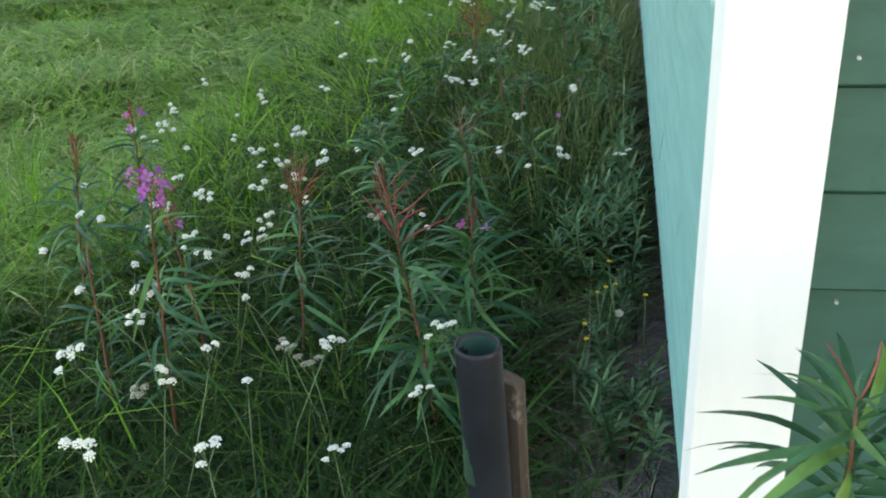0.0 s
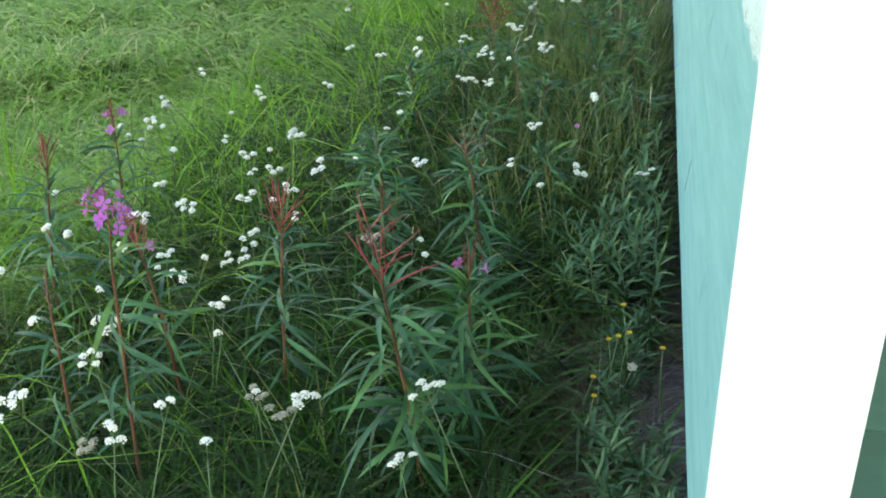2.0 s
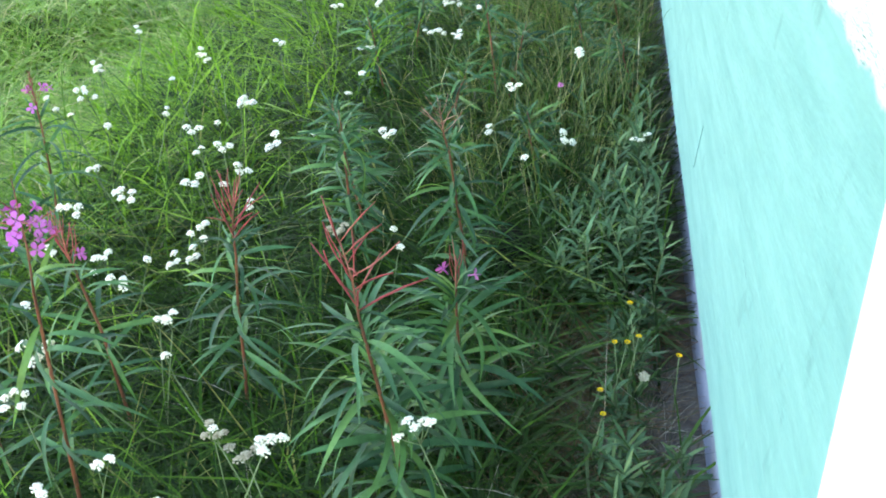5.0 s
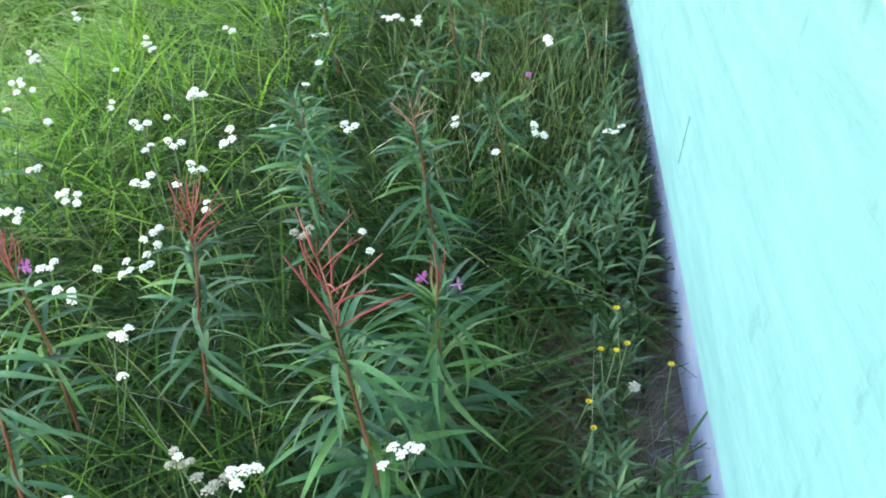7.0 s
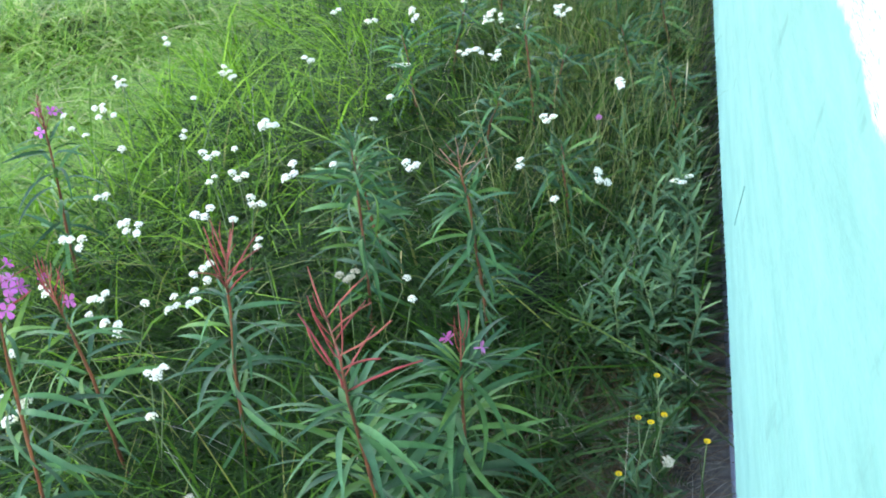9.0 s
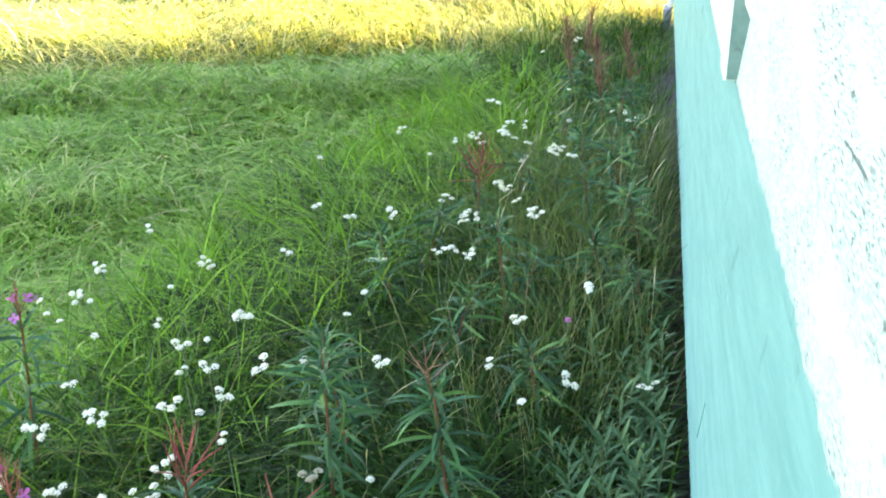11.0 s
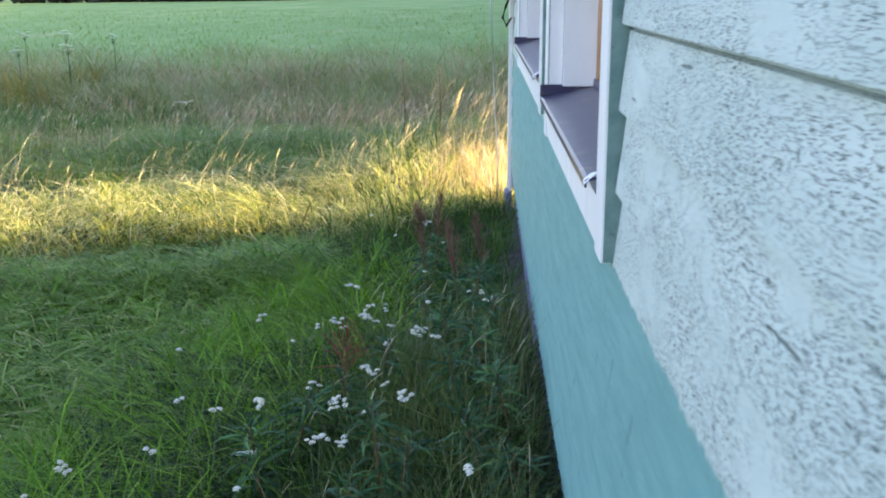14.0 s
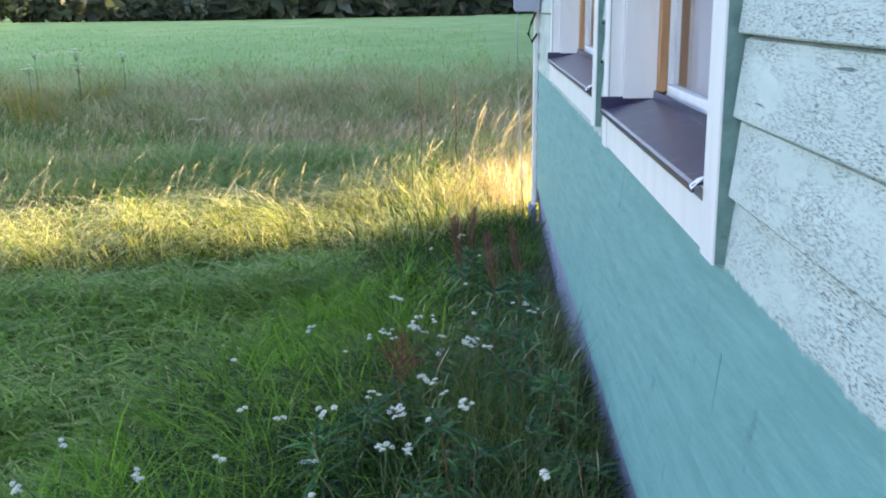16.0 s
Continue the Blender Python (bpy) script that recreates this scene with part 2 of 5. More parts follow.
M_REDSTEM = plain("red_stem", (0.13, 0.045, 0.028), (0.22, 0.08, 0.04), 40, 0.5, 0.1)
M_POD = leafy("seed_pod", [(0, (0.26, 0.042, 0.052)), (0.6, (0.38, 0.07, 0.085)), (1.0, (0.46, 0.14, 0.12))], 0.15, 0.5, island=False)
M_POD_PALE = leafy("pale_pod", [(0, (0.36, 0.17, 0.13)), (1.0, (0.48, 0.26, 0.22))], 0.15, 0.5, island=False)
M_PETAL = leafy("magenta_petal", [(0, (0.45, 0.09, 0.46)), (1.0, (0.66, 0.22, 0.66))], 0.3, 0.6, island=False, mottle=0.2)
M_FINE = leafy("olive_grass", [(0, (0.07, 0.14, 0.04)), (0.6, (0.16, 0.23, 0.08)), (1.0, (0.34, 0.30, 0.18))], 0.3, mottle=0.4)
M_DEAD = leafy("dead_grass", [(0, (0.10, 0.055, 0.03)), (0.6, (0.20, 0.12, 0.07)), (1.0, (0.34, 0.26, 0.18))], 0.15, 0.8, mottle=0.4)
M_WHITEF = leafy("white_florets", [(0, (0.84, 0.84, 0.84)), (0.8, (0.90, 0.90, 0.90)), (1.0, (0.80, 0.79, 0.74))], 0.25, 0.7, spec=0.2, mottle=0.0)
M_BROWNF = leafy("spent_florets", [(0, (0.36, 0.32, 0.24)), (1.0, (0.52, 0.49, 0.40))], 0.1, 0.8)
M_YELLOW = leafy("yellow_petals", [(0, (0.75, 0.42, 0.01)), (1.0, (0.85, 0.56, 0.02))], 0.2, 0.6, mottle=0.1)
# raised, greyish leaf colour that carries the haze over the distant woods
M_WOODS = leafy("woods", [(0, (0.08, 0.105, 0.085)), (0.6, (0.105, 0.13, 0.10)), (1.0, (0.15, 0.15, 0.11))], 0.2, mottle=0.0)
M_BARK = plain("bark", (0.05, 0.045, 0.04), (0.12, 0.11, 0.10), 8, 0.9, 0.4)


def glass_material():
    m, nt, bsdf, out = material("window_glass")
    bsdf.inputs["Base Color"].default_value = (1, 1, 1, 1)
    bsdf.inputs["Roughness"].default_value = 0.02
    bsdf.inputs["Transmission Weight"].default_value = 1.0
    bsdf.inputs["IOR"].default_value = 1.5
    return m


M_GLASS = glass_material()


def ground_material():
    m, nt, bsdf, out = material("ground")
    geo = nt.nodes.new("ShaderNodeNewGeometry")
    sep = nt.nodes.new("ShaderNodeSeparateXYZ")
    link(nt, geo.outputs["Position"], sep.inputs[0])
    soil = ramp(nt, tex_noise(nt, 35, 6, 0.7, coord="World"), [(0.3, (0.045, 0.04, 0.038)), (0.7, (0.17, 0.16, 0.155))])
    turf = ramp(nt, tex_noise(nt, 12, 6, 0.7, coord="World"), [(0.3, (0.018, 0.034, 0.008)), (0.7, (0.055, 0.095, 0.022))])
    field = ramp(nt, tex_noise(nt, 0.25, 8, 0.75, (1, 0.35, 1), "World"), [(0.35, (0.17, 0.33, 0.09)), (0.55, (0.25, 0.42, 0.13)), (0.7, (0.42, 0.45, 0.22))])
    wobble = tex_noise(nt, 4, 3, coord="World")
    by_wall = math_node(nt, "ADD", sep.outputs["X"], math_node(nt, "MULTIPLY", wobble, 0.3))
    f1 = ramp(nt, math_node(nt, "ADD", by_wall, 0.5), [(0.38, (0, 0, 0)), (0.55, (1, 1, 1)), (0.80, (1, 1, 1)), (0.95, (0, 0, 0))])
    f2 = ramp(nt, math_node(nt, "MULTIPLY", sep.outputs["Y"], 0.02), [(0.26, (0, 0, 0)), (0.46, (1, 1, 1))])
    col = mix_color(nt, f2, mix_color(nt, f1, turf, soil), field)
    link(nt, col, bsdf.inputs["Base Color"])
    bsdf.inputs["Roughness"].default_value = 0.95
    bump(nt, bsdf, tex_noise(nt, 25, 6, 0.7, coord="World"), 0.7, 0.03)
    return m


M_GROUND = ground_material()


# ---- mesh helpers ----
def part(name, bm, mat, parent=None, label=""):
    me = bpy.data.meshes.new(name)
    bm.to_mesh(me)
    bm.free()
    me.materials.append(mat)
    ob = new(name, me)
    if parent:
        ob.parent = parent
    if label:
        ob["label"] = label
    return ob


def share(name, me, parent, m, label=""):
    ob = new(name, me)
    ob.parent = parent
    ob.matrix_basis = m
    if label:
        ob["label"] = label
    return ob


def add_box(bm, lo, hi, bevel=0.0):
    v = [bm.verts.new((x, y, z)) for x in (lo[0], hi[0]) for y in (lo[1], hi[1]) for z in (lo[2], hi[2])]
    fs = [bm.faces.new([v[i] for i in q]) for q in ((0, 1, 3, 2), (4, 6, 7, 5), (0, 4, 5, 1), (2, 3, 7, 6), (0, 2, 6, 4), (1, 5, 7, 3))]
    if bevel:
        es = list({e for f in fs for e in f.edges})
        bmesh.ops.bevel(bm, geom=es, offset=bevel, segments=2, affect="EDGES", profile=0.7)


def box(name, lo, hi, mat, parent=None, bevel=0.0, label=""):
    bm = bmesh.new()
    add_box(bm, lo, hi, bevel)
    return part(name, bm, mat, parent, label)


def add_tube(bm, pts, radii, sides=6, cap=True):
    rings = []
    for i, p in enumerate(pts):
        p = Vector(p)
        d = (Vector(pts[min(i + 1, len(pts) - 1)]) - Vector(pts[max(i - 1, 0)])).normalized()
        a = d.orthogonal().normalized()
        b = d.cross(a)
        rings.append([bm.verts.new(p + radii[i] * (math.cos(t) * a + math.sin(t) * b)) for t in [2 * math.pi * k / sides for k in range(sides)]])
    for r, s in zip(rings, rings[1:]):
        ofs = min(range(sides), key=lambda k: (r[0].co - s[k].co).length)
        for k in range(sides):
            f = bm.faces.new((r[k], r[(k + 1) % sides], s[(k + 1 + ofs) % sides], s[(k + ofs) % sides]))
            f.smooth = True
    if cap:
        bm.faces.new(rings[-1])
        bm.faces.new(rings[0][::-1])


def tube(name, pts, radii, mat, parent=None, sides=6, label=""):
    bm = bmesh.new()
    add_tube(bm, pts, radii, sides)
    return part(name, bm, mat, parent, label)


def empty(name, loc=(0, 0, 0), label="", category="", group="", kind=""):
    return tagged_at(new(name), loc, label, category, group, kind)


def tagged_at(ob, loc, label, category, group, kind):
    ob.location = loc
    return tagged(ob, label, category, group, kind)


def array_mesh(name, verts, quads, tris, mat):
    """One mesh from numpy arrays of corners."""
    me = bpy.data.meshes.new(name)
    nq, nt_ = len(quads), len(tris)
    me.vertices.add(len(verts))
    me.vertices.foreach_set("co", np.ascontiguousarray(verts, np.float32).ravel())
    loops = np.concatenate([quads.ravel(), tris.ravel()]).astype(np.int32)
    me.loops.add(len(loops))
    me.loops.foreach_set("vertex_index", loops)
    me.polygons.add(nq + nt_)
    starts = np.concatenate([np.arange(nq) * 4, nq * 4 + np.arange(nt_) * 3]).astype(np.int32)
    me.polygons.foreach_set("loop_start", starts)
    me.polygons.foreach_set("use_smooth", np.ones(nq + nt_, bool))
    me.update(calc_edges=True)
    me.validate()
    me.materials.append(mat)
    return new(name, me)


rng = np.random.default_rng(7)


def ground_z(x, y):
    """Height of the ground: a little higher along the plinth, a shallow ditch beyond the lawn."""
    x, y = np.asarray(x, float), np.asarray(y, float)
    z = 0.06 - 0.16 / (1 + np.exp(np.clip((x + 0.75) * 4.0, -40, 40)))
    near = np.exp(-np.maximum(y - 8, 0) / 6)
    z = z + near * (0.022 * np.sin(3.1 * x + 1.3 * y) + 0.018 * np.sin(2.3 * y - 1.7 * x + 1) + 0.008 * np.sin(9 * x + 4 * y))
    z = z - 0.28 * np.exp(-((y - 13.5) / 2.6) ** 2) - 0.10 * (1 / (1 + np.exp(np.clip(-(y - 20) / 4, -40, 40))))
    return z


def blades(name, x, y, h, width, lean, mat, az=None, base=0.0, stiff=2.0, kind="stuff", label="", category="grass", segs=(0.0, 0.35, 0.7, 1.0), flat=0.0):
    """Grass: every blade a tapering curved strip. lean: sideways reach as a share of the height."""
    n = len(x)
    az = rng.uniform(0, 2 * np.pi, n) if az is None else az
    turn = az + np.pi / 2 + rng.normal(0, 0.5, n)
    d = np.stack([np.cos(az), np.sin(az)], 1)
    w = np.stack([np.cos(turn), np.sin(turn)], 1) * (np.asarray(width) / 2 * np.ones(n))[:, None]
    z0 = ground_z(x, y) + base - 0.01
    rows = []
    for s in segs:
        off = d * (lean * h * s**stiff)[:, None]
        z = z0 + h * (s - flat * s**3) * np.sqrt(np.maximum(1 - 0.3 * np.minimum(lean, 1.6) * s, 0.15))
        taper = {0.0: 0.75, 1.0: 0.0}.get(s, 1.0 - 0.45 * s)
        c = np.stack([x + off[:, 0], y + off[:, 1], z], 1)
        ww = np.concatenate([w * taper, np.zeros((n, 1))], 1)
        rows += [c] if s == 1.0 else [c - ww, c + ww]
    k = len(rows)
    verts = np.stack(rows, 1).reshape(-1, 3)
    i = (np.arange(n) * k)[:, None]
    m = (k - 1) // 2
    quads = np.concatenate([i + np.array([[2 * j, 2 * j + 1, 2 * j + 3, 2 * j + 2]]) for j in range(m - 1)])
    tris = i + np.array([[k - 3, k - 2, k - 1]])
    return tagged(array_mesh(name, verts, quads, tris, mat), label, category, "", kind)


def tufts(n, x0, x1, y0, y1, radius, per=16, keep=None):
    """Tussocks: plan positions, and for each blade the way it falls, outwards from its tuft."""
    c = max(n // per, 1)
    cx, cy = rng.uniform(x0, x1, c), rng.uniform(y0, y1, c)
    lay, k = rng.uniform(0, 6.28, c), rng.integers(0, c, n)
    dx, dy = rng.normal(0, radius, n), rng.normal(0, radius, n)
    x, y = cx[k] + dx, cy[k] + dy
    az = np.where(rng.random(n) < 0.55, np.arctan2(dy, dx), lay[k]) + rng.normal(0, 0.55, n)
    ok = (x < -0.015) | (y > 6.62) | (y < -0.05)
    if keep is not None:
        ok &= keep(x, y)
    return x[ok], y[ok], az[ok]


def scatter(n, x0, x1, y0, y1, keep=None, clump=0.0):
    """Plan positions at random, gathered into tufts where clump is above nought."""
    x, y = rng.uniform(x0, x1, n), rng.uniform(y0, y1, n)
    if clump:
        c = max(n // 14, 1)
        cx, cy = rng.uniform(x0, x1, c), rng.uniform(y0, y1, c)
        k = rng.integers(0, c, n)
        x, y = cx[k] + rng.normal(0, clump, n), cy[k] + rng.normal(0, clump, n)
    ok = (x < -0.015) | (y > 6.62) | (y < -0.05)
    if keep is not None:
        ok &= keep(x, y)
    return x[ok], y[ok]


# ---- ground ----
def build_ground():
    def axis(a, b, fine0, fine1, step):
        mid = np.arange(fine0, fine1, step)
        lo = fine0 - np.geomspace(step, fine0 - a, 26)[::-1]
        hi = fine1 + np.geomspace(step, b - fine1, 26)
        return np.concatenate([lo, mid, hi])
    gx, gy = axis(-1800, 1800, -5, 1.5, 0.1), axis(-900, 3500, -2, 22, 0.12)
    xx, yy = np.meshgrid(gx, gy)
    verts = np.stack([xx, yy, ground_z(xx, yy)], -1).reshape(-1, 3)
    nx, ny = len(gx), len(gy)
    i = (np.arange(ny - 1)[:, None] * nx + np.arange(nx - 1)[None, :]).ravel()[:, None]
    quads = i + np.array([[0, 1, nx + 1, nx]])
    tagged(array_mesh("ground", verts, quads, np.zeros((0, 3), int), M_GROUND), "soil and turf ground running out to a pale green field", "ground", "", "structure")


build_ground()

# ---- house ----
HOUSE_L, HOUSE_W, TOP, BASE = 6.50, 7.5, 3.3, 0.30
W1 = (1.305, 2.60, 1.215, 2.45)      # opening of the first window: y, y, z, z
W2 = (3.0, 4.90, 1.24, 2.45)


def wall_with_openings(name, openings, label):
    """The side wall behind its boards, cut through at the windows."""
    bm = bmesh.new()
    ys = [0.02] + [v for o in openings for v in o[:2]] + [HOUSE_L - 0.02]
    for k in range(0, len(ys), 2):
        add_box(bm, (0.026, ys[k], BASE), (0.26, ys[k + 1], TOP))
    for y0, y1, z0, z1 in openings:
        add_box(bm, (0.026, y0, BASE), (0.26, y1, z0 - 0.03))
        add_box(bm, (0.026, y0, z1), (0.26, y1, TOP))
    return tagged(part(name, bm, M_DARK), label, "wall", "", "structure")


wall_side = wall_with_openings("wall_west", (W1, W2), "long timber house wall clad in turquoise painted boards")
wall_front = tagged(box("wall_south", (0.026, 0.026, BASE), (HOUSE_W, 0.26, TOP), M_DARK), "gable house wall clad in dark green boards", "wall", "", "structure")
tagged(box("wall_north", (0.27, HOUSE_L - 0.24, BASE), (HOUSE_W, HOUSE_L - 0.01, TOP), M_DARK), "plain far end wall of the house", "wall", "", "structure")
tagged(box("wall_east", (HOUSE_W - 0.24, 0.27, BASE), (HOUSE_W - 0.01, HOUSE_L - 0.25, TOP), M_DARK), "plain rear wall of the house", "wall", "", "structure")
tagged(box("ceiling", (-0.3, -0.3, TOP + 0.005), (HOUSE_W + 0.3, HOUSE_L + 0.12, TOP + 0.08), M_WHITE), "boarded ceiling and eaves of the house", "ceiling", "", "structure")
tagged(box("floor", (0.27, 0.27, 0.42), (HOUSE_W - 0.25, HOUSE_L - 0.25, 0.5), M_DARK), "plain indoor floor", "floor", "", "structure")


def build_roof():
    bm = bmesh.new()
    y0, y1, x0, x1 = -0.35, HOUSE_L + 0.15, -0.38, HOUSE_W + 0.38
    mid, ridge = (x0 + x1) / 2, TOP + 1.9
    lo = [bm.verts.new(p) for p in ((x0, y0, TOP + 0.09), (mid, y0, ridge), (x1, y0, TOP + 0.09), (x0, y1, TOP + 0.09), (mid, y1, ridge), (x1, y1, TOP + 0.09))]
    for q in ((0, 3, 4, 1), (1, 4, 5, 2)):
        bm.faces.new([lo[i] for i in q])
    for q in ((0, 1, 2), (3, 5, 4)):
        bm.faces.new([lo[i] for i in q])
    bm.faces.new([lo[i] for i in (0, 2, 5, 3)])
    tagged(part("roof", bm, M_ROOF), "dark sheet-metal pitched roof", "roof", "", "structure")


build_roof()

# plinth in cast lengths
plinth = tagged(new("plinth"), "pale grey concrete plinth under the boarding, tinted blue for its shade", "plinth", "", "structure")
cuts = [0.0, 1.9, 3.6, 5.2, HOUSE_L + 0.0]
for a, b in zip(cuts, cuts[1:]):
    box("block", (0.030, a + 0.003, -0.35), (0.25, b - 0.003, BASE - 0.004), M_CONC, plinth, 0.006)
box("block", (-0.045, HOUSE_L - 0.16, -0.2), (0.006, HOUSE_L + 0.02, 0.2), M_CONC, plinth, 0.012)
box("block", (0.26, 0.02, -0.35), (HOUSE_W, 0.25, BASE - 0.004), M_CONC, plinth, 0.006)

# boards: each one laps over the board below it
COURSE = 0.125
PHASE = 1.335


def board_mesh(length, seed, thick=0.019):
    r = random.Random(seed)
    bm = bmesh.new()
    n = max(2, int(length / 0.35))
    rows = []
    for i in range(n + 1):
        t = length * i / n
        e = r.uniform(-0.0012, 0.0012)
        lip = r.uniform(-0.0006, 0.0006)
        rows.append([bm.verts.new(p) for p in ((0.0255, t, 0.001 + e), (0.003 + lip, t, e), (0.0 + lip, t, 0.003 + e), (0.007 + lip, t, COURSE * 0.55), (0.0125, t, COURSE - 0.007), (0.021, t, COURSE - 0.0035), (0.0255, t, COURSE - 0.003))])
    for a, b in zip(rows, rows[1:]):
        for k in range(6):
            f = bm.faces.new((a[k], b[k], b[k + 1], a[k + 1]))
    bm.faces.new(rows[0])
    bm.faces.new(rows[-1][::-1])
    bmesh.ops.recalc_face_normals(bm, faces=bm.faces)
    return bm


def clad_side():
    k0 = int(math.ceil((BASE - PHASE) / COURSE - 0.5))
    seed = 0
    for k in range(k0, int((TOP - PHASE) / COURSE)):
        z = PHASE + k * COURSE
        spans = [(0.085, HOUSE_L - 0.1)]
        if W1[2] - 0.13 < z < W1[3] + 0.05:
            spans = [(0.085, 1.2075), (2.68, 2.92), (4.97, HOUSE_L - 0.1)]
        joint = {0: 2.4, 1: 3.9, 2: 1.235}[k % 3]
        for a, b in spans:
            pieces = [(a, joint - 0.002), (joint + 0.002, b)] if a < joint - 0.3 and joint + 0.3 < b else [(a, b)]
            for c, d in pieces:
                seed += 1
                ob = part("board", board_mesh(d - c, seed), M_SIDE, wall_side)
                ob.location = (0, c, z)


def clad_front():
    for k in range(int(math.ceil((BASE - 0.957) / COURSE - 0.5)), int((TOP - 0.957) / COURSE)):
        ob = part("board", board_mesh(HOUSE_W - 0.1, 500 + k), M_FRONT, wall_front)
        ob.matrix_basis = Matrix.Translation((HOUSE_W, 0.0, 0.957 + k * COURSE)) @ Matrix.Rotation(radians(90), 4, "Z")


clad_side()
clad_front()

# corner boards
corner = tagged(new("corner_trim"), "white painted corner boards of the house", "trim", "", "structure")
box("trim_board", (-0.014, -0.024, 0.27), (0.105, 0.0015, TOP), M_WHITE, corner, 0.002)
box("trim_board", (-0.0125, 0.0035, 0.27), (0.004, 0.097, TOP), M_WHITE, corner, 0.002)
far_corner = tagged(new("far_corner_trim"), "white corner board at the far end of the house", "trim", "", "structure")
box("trim_board", (-0.022, HOUSE_L - 0.09, 0.2), (0.004, HOUSE_L - 0.012, TOP), M_WHITE, far_corner, 0.002)
box("trim_board", (-0.022, HOUSE_L - 0.009, 0.2), (0.10, HOUSE_L + 0.014, TOP), M_WHITE, far_corner, 0.002)


# ---- windows ----
def build_window(name, o, label):
    """Casing boards, metal sill, deep white jambs, a pine stop, sash and pane."""
    y0, y1, z0, z1 = o
    w = tagged(new(name), label, "window", "", "structure")
    front, back, glass = -0.018, 0.024, 0.15
    side, cb = 0.09, z0 - 0.115
    for a in (y0 - side, y1):
        c = box("casing", (front, a, cb), (back, a + side, z1 + 0.08), M_WHITE, w, 0.002)
        box("casing_edge", (front + 0.004, a - 0.003, cb + 0.002), (back, a - 0.0005, z1 + 0.08), M_EDGE, c, 0, "green painted flank of the casing")
    box("head_casing", (front, y0 + 0.001, z1), (back, y1 - 0.001, z1 + 0.08), M_WHITE, w, 0.002)
    box("apron", (front + 0.003, y0 + 0.001, cb + 0.006), (back, y1 - 0.001, z0 - 0.03), M_WHITE, w, 0.002)
    # sill of bent sheet metal with a drip edge, a raised back and a folded end
    bm = bmesh.new()
    prof = [(0.115, z0 + 0.052), (0.112, z0 + 0.052), (0.110, z0 + 0.030), (-0.030, z0 + 0.002), (-0.036, z0 - 0.002), (-0.036, z0 - 0.014), (-0.033, z0 - 0.014), (-0.032, z0 - 0.004), (0.115, z0 + 0.024)]
    ends = [[bm.verts.new((px, y, pz)) for px, pz in prof] for y in (y0 + 0.002, y1 - 0.002)]
    for k in range(len(prof)):
        j = (k + 1) % len(prof)
        bm.faces.new((ends[0][k], ends[0][j], ends[1][j], ends[1][k]))
    bm.faces.new(ends[0][::-1])
    bm.faces.new(ends[1])
    bmesh.ops.recalc_face_normals(bm, faces=bm.faces)
    sill = part("sill", bm, M_SILL, w, "dark brown sheet-metal sill")
    box("sill_end", (-0.036, y1 - 0.012, z0 + 0.001), (0.11, y1 - 0.004, z0 + 0.034), M_SILL, sill)
    bm = bmesh.new()
    a = [bm.verts.new(p) for p in ((-0.038, y0 - 0.004, z0 - 0.008), (-0.0385, y0 + 0.012, z0 - 0.003), (-0.028, y0 + 0.014, z0 + 0.006), (-0.016, y0 + 0.002, z0 + 0.012))]
    b = [bm.verts.new(v.co + Vector((0.002, 0, 0.0022))) for v in a]
    bm.faces.new(a)
    bm.faces.new(b[::-1])
    for k in range(4):
        bm.faces.new((a[k], b[k], b[(k + 1) % 4], a[(k + 1) % 4]))
    bmesh.ops.recalc_face_normals(bm, faces=bm.faces)
    part("folded_corner", bm, M_WHITE, sill, "bent bright corner of the sill sheet")
    box("jamb", (back + 0.002, y1 - 0.022, z0 + 0.03), (0.118, y1 - 0.001, z1 - 0.001), M_WHITE, w)
    box("jamb", (front + 0.006, y1 - 0.0035, z0 + 0.002), (back + 0.001, y1 - 0.0008, z1 - 0.001), M_WHITE, w)
    box("jamb", (back + 0.002, y0 + 0.001, z0 + 0.03), (0.118, y0 + 0.022, z1 - 0.001), M_WHITE, w)
    box("pine_stop", (0.119, y1 - 0.055, z0 + 0.05), (0.142, y1 - 0.001, z1 - 0.001), M_WOOD, w, 0.003, "bare pine stop beside the sash")
    box("pine_stop", (0.119, y0 + 0.001, z0 + 0.05), (0.142, y0 + 0.03, z1 - 0.001), M_WOOD, w, 0.003)
    sash = empty("sash")
    sash.parent = w
    box("rail", (0.143, y0 + 0.002, z0 + 0.03), (0.175, y1 - 0.002, z0 + 0.070), M_WHITE, sash, 0.003)
    box("rail", (0.143, y0 + 0.002, z1 - 0.06), (0.175, y1 - 0.002, z1 - 0.002), M_WHITE, sash, 0.003)
    for a, b in ((y0 + 0.002, y0 + 0.06), (y1 - 0.062, y1 - 0.002)):
        box("stile", (0.143, a, z0 + 0.071), (0.175, b, z1 - 0.061), M_WHITE, sash, 0.003)
    g = box("pane", (0.158, y0 + 0.061, z0 + 0.072), (0.162, y1 - 0.063, z1 - 0.062), M_GLASS, sash)
    g.visible_shadow = False
    # a pale curtain behind the pane
    bm = bmesh.new()
    cols = []
    n = 60
    for k in range(n + 1):
        y = y0 + 0.03 + (y1 - y0 - 0.06) * k / n
        x = 0.225 + 0.012 * math.sin(k * 0.9) + 0.006 * math.sin(k * 2.3)
        cols.append((bm.verts.new((x, y, z0 + 0.04)), bm.verts.new((x, y, z1))))
    for p, q in zip(cols, cols[1:]):
        bm.faces.new((p[0], q[0], q[1], p[1])).smooth = True
    bmesh.ops.solidify(bm, geom=bm.faces[:], thickness=0.002)
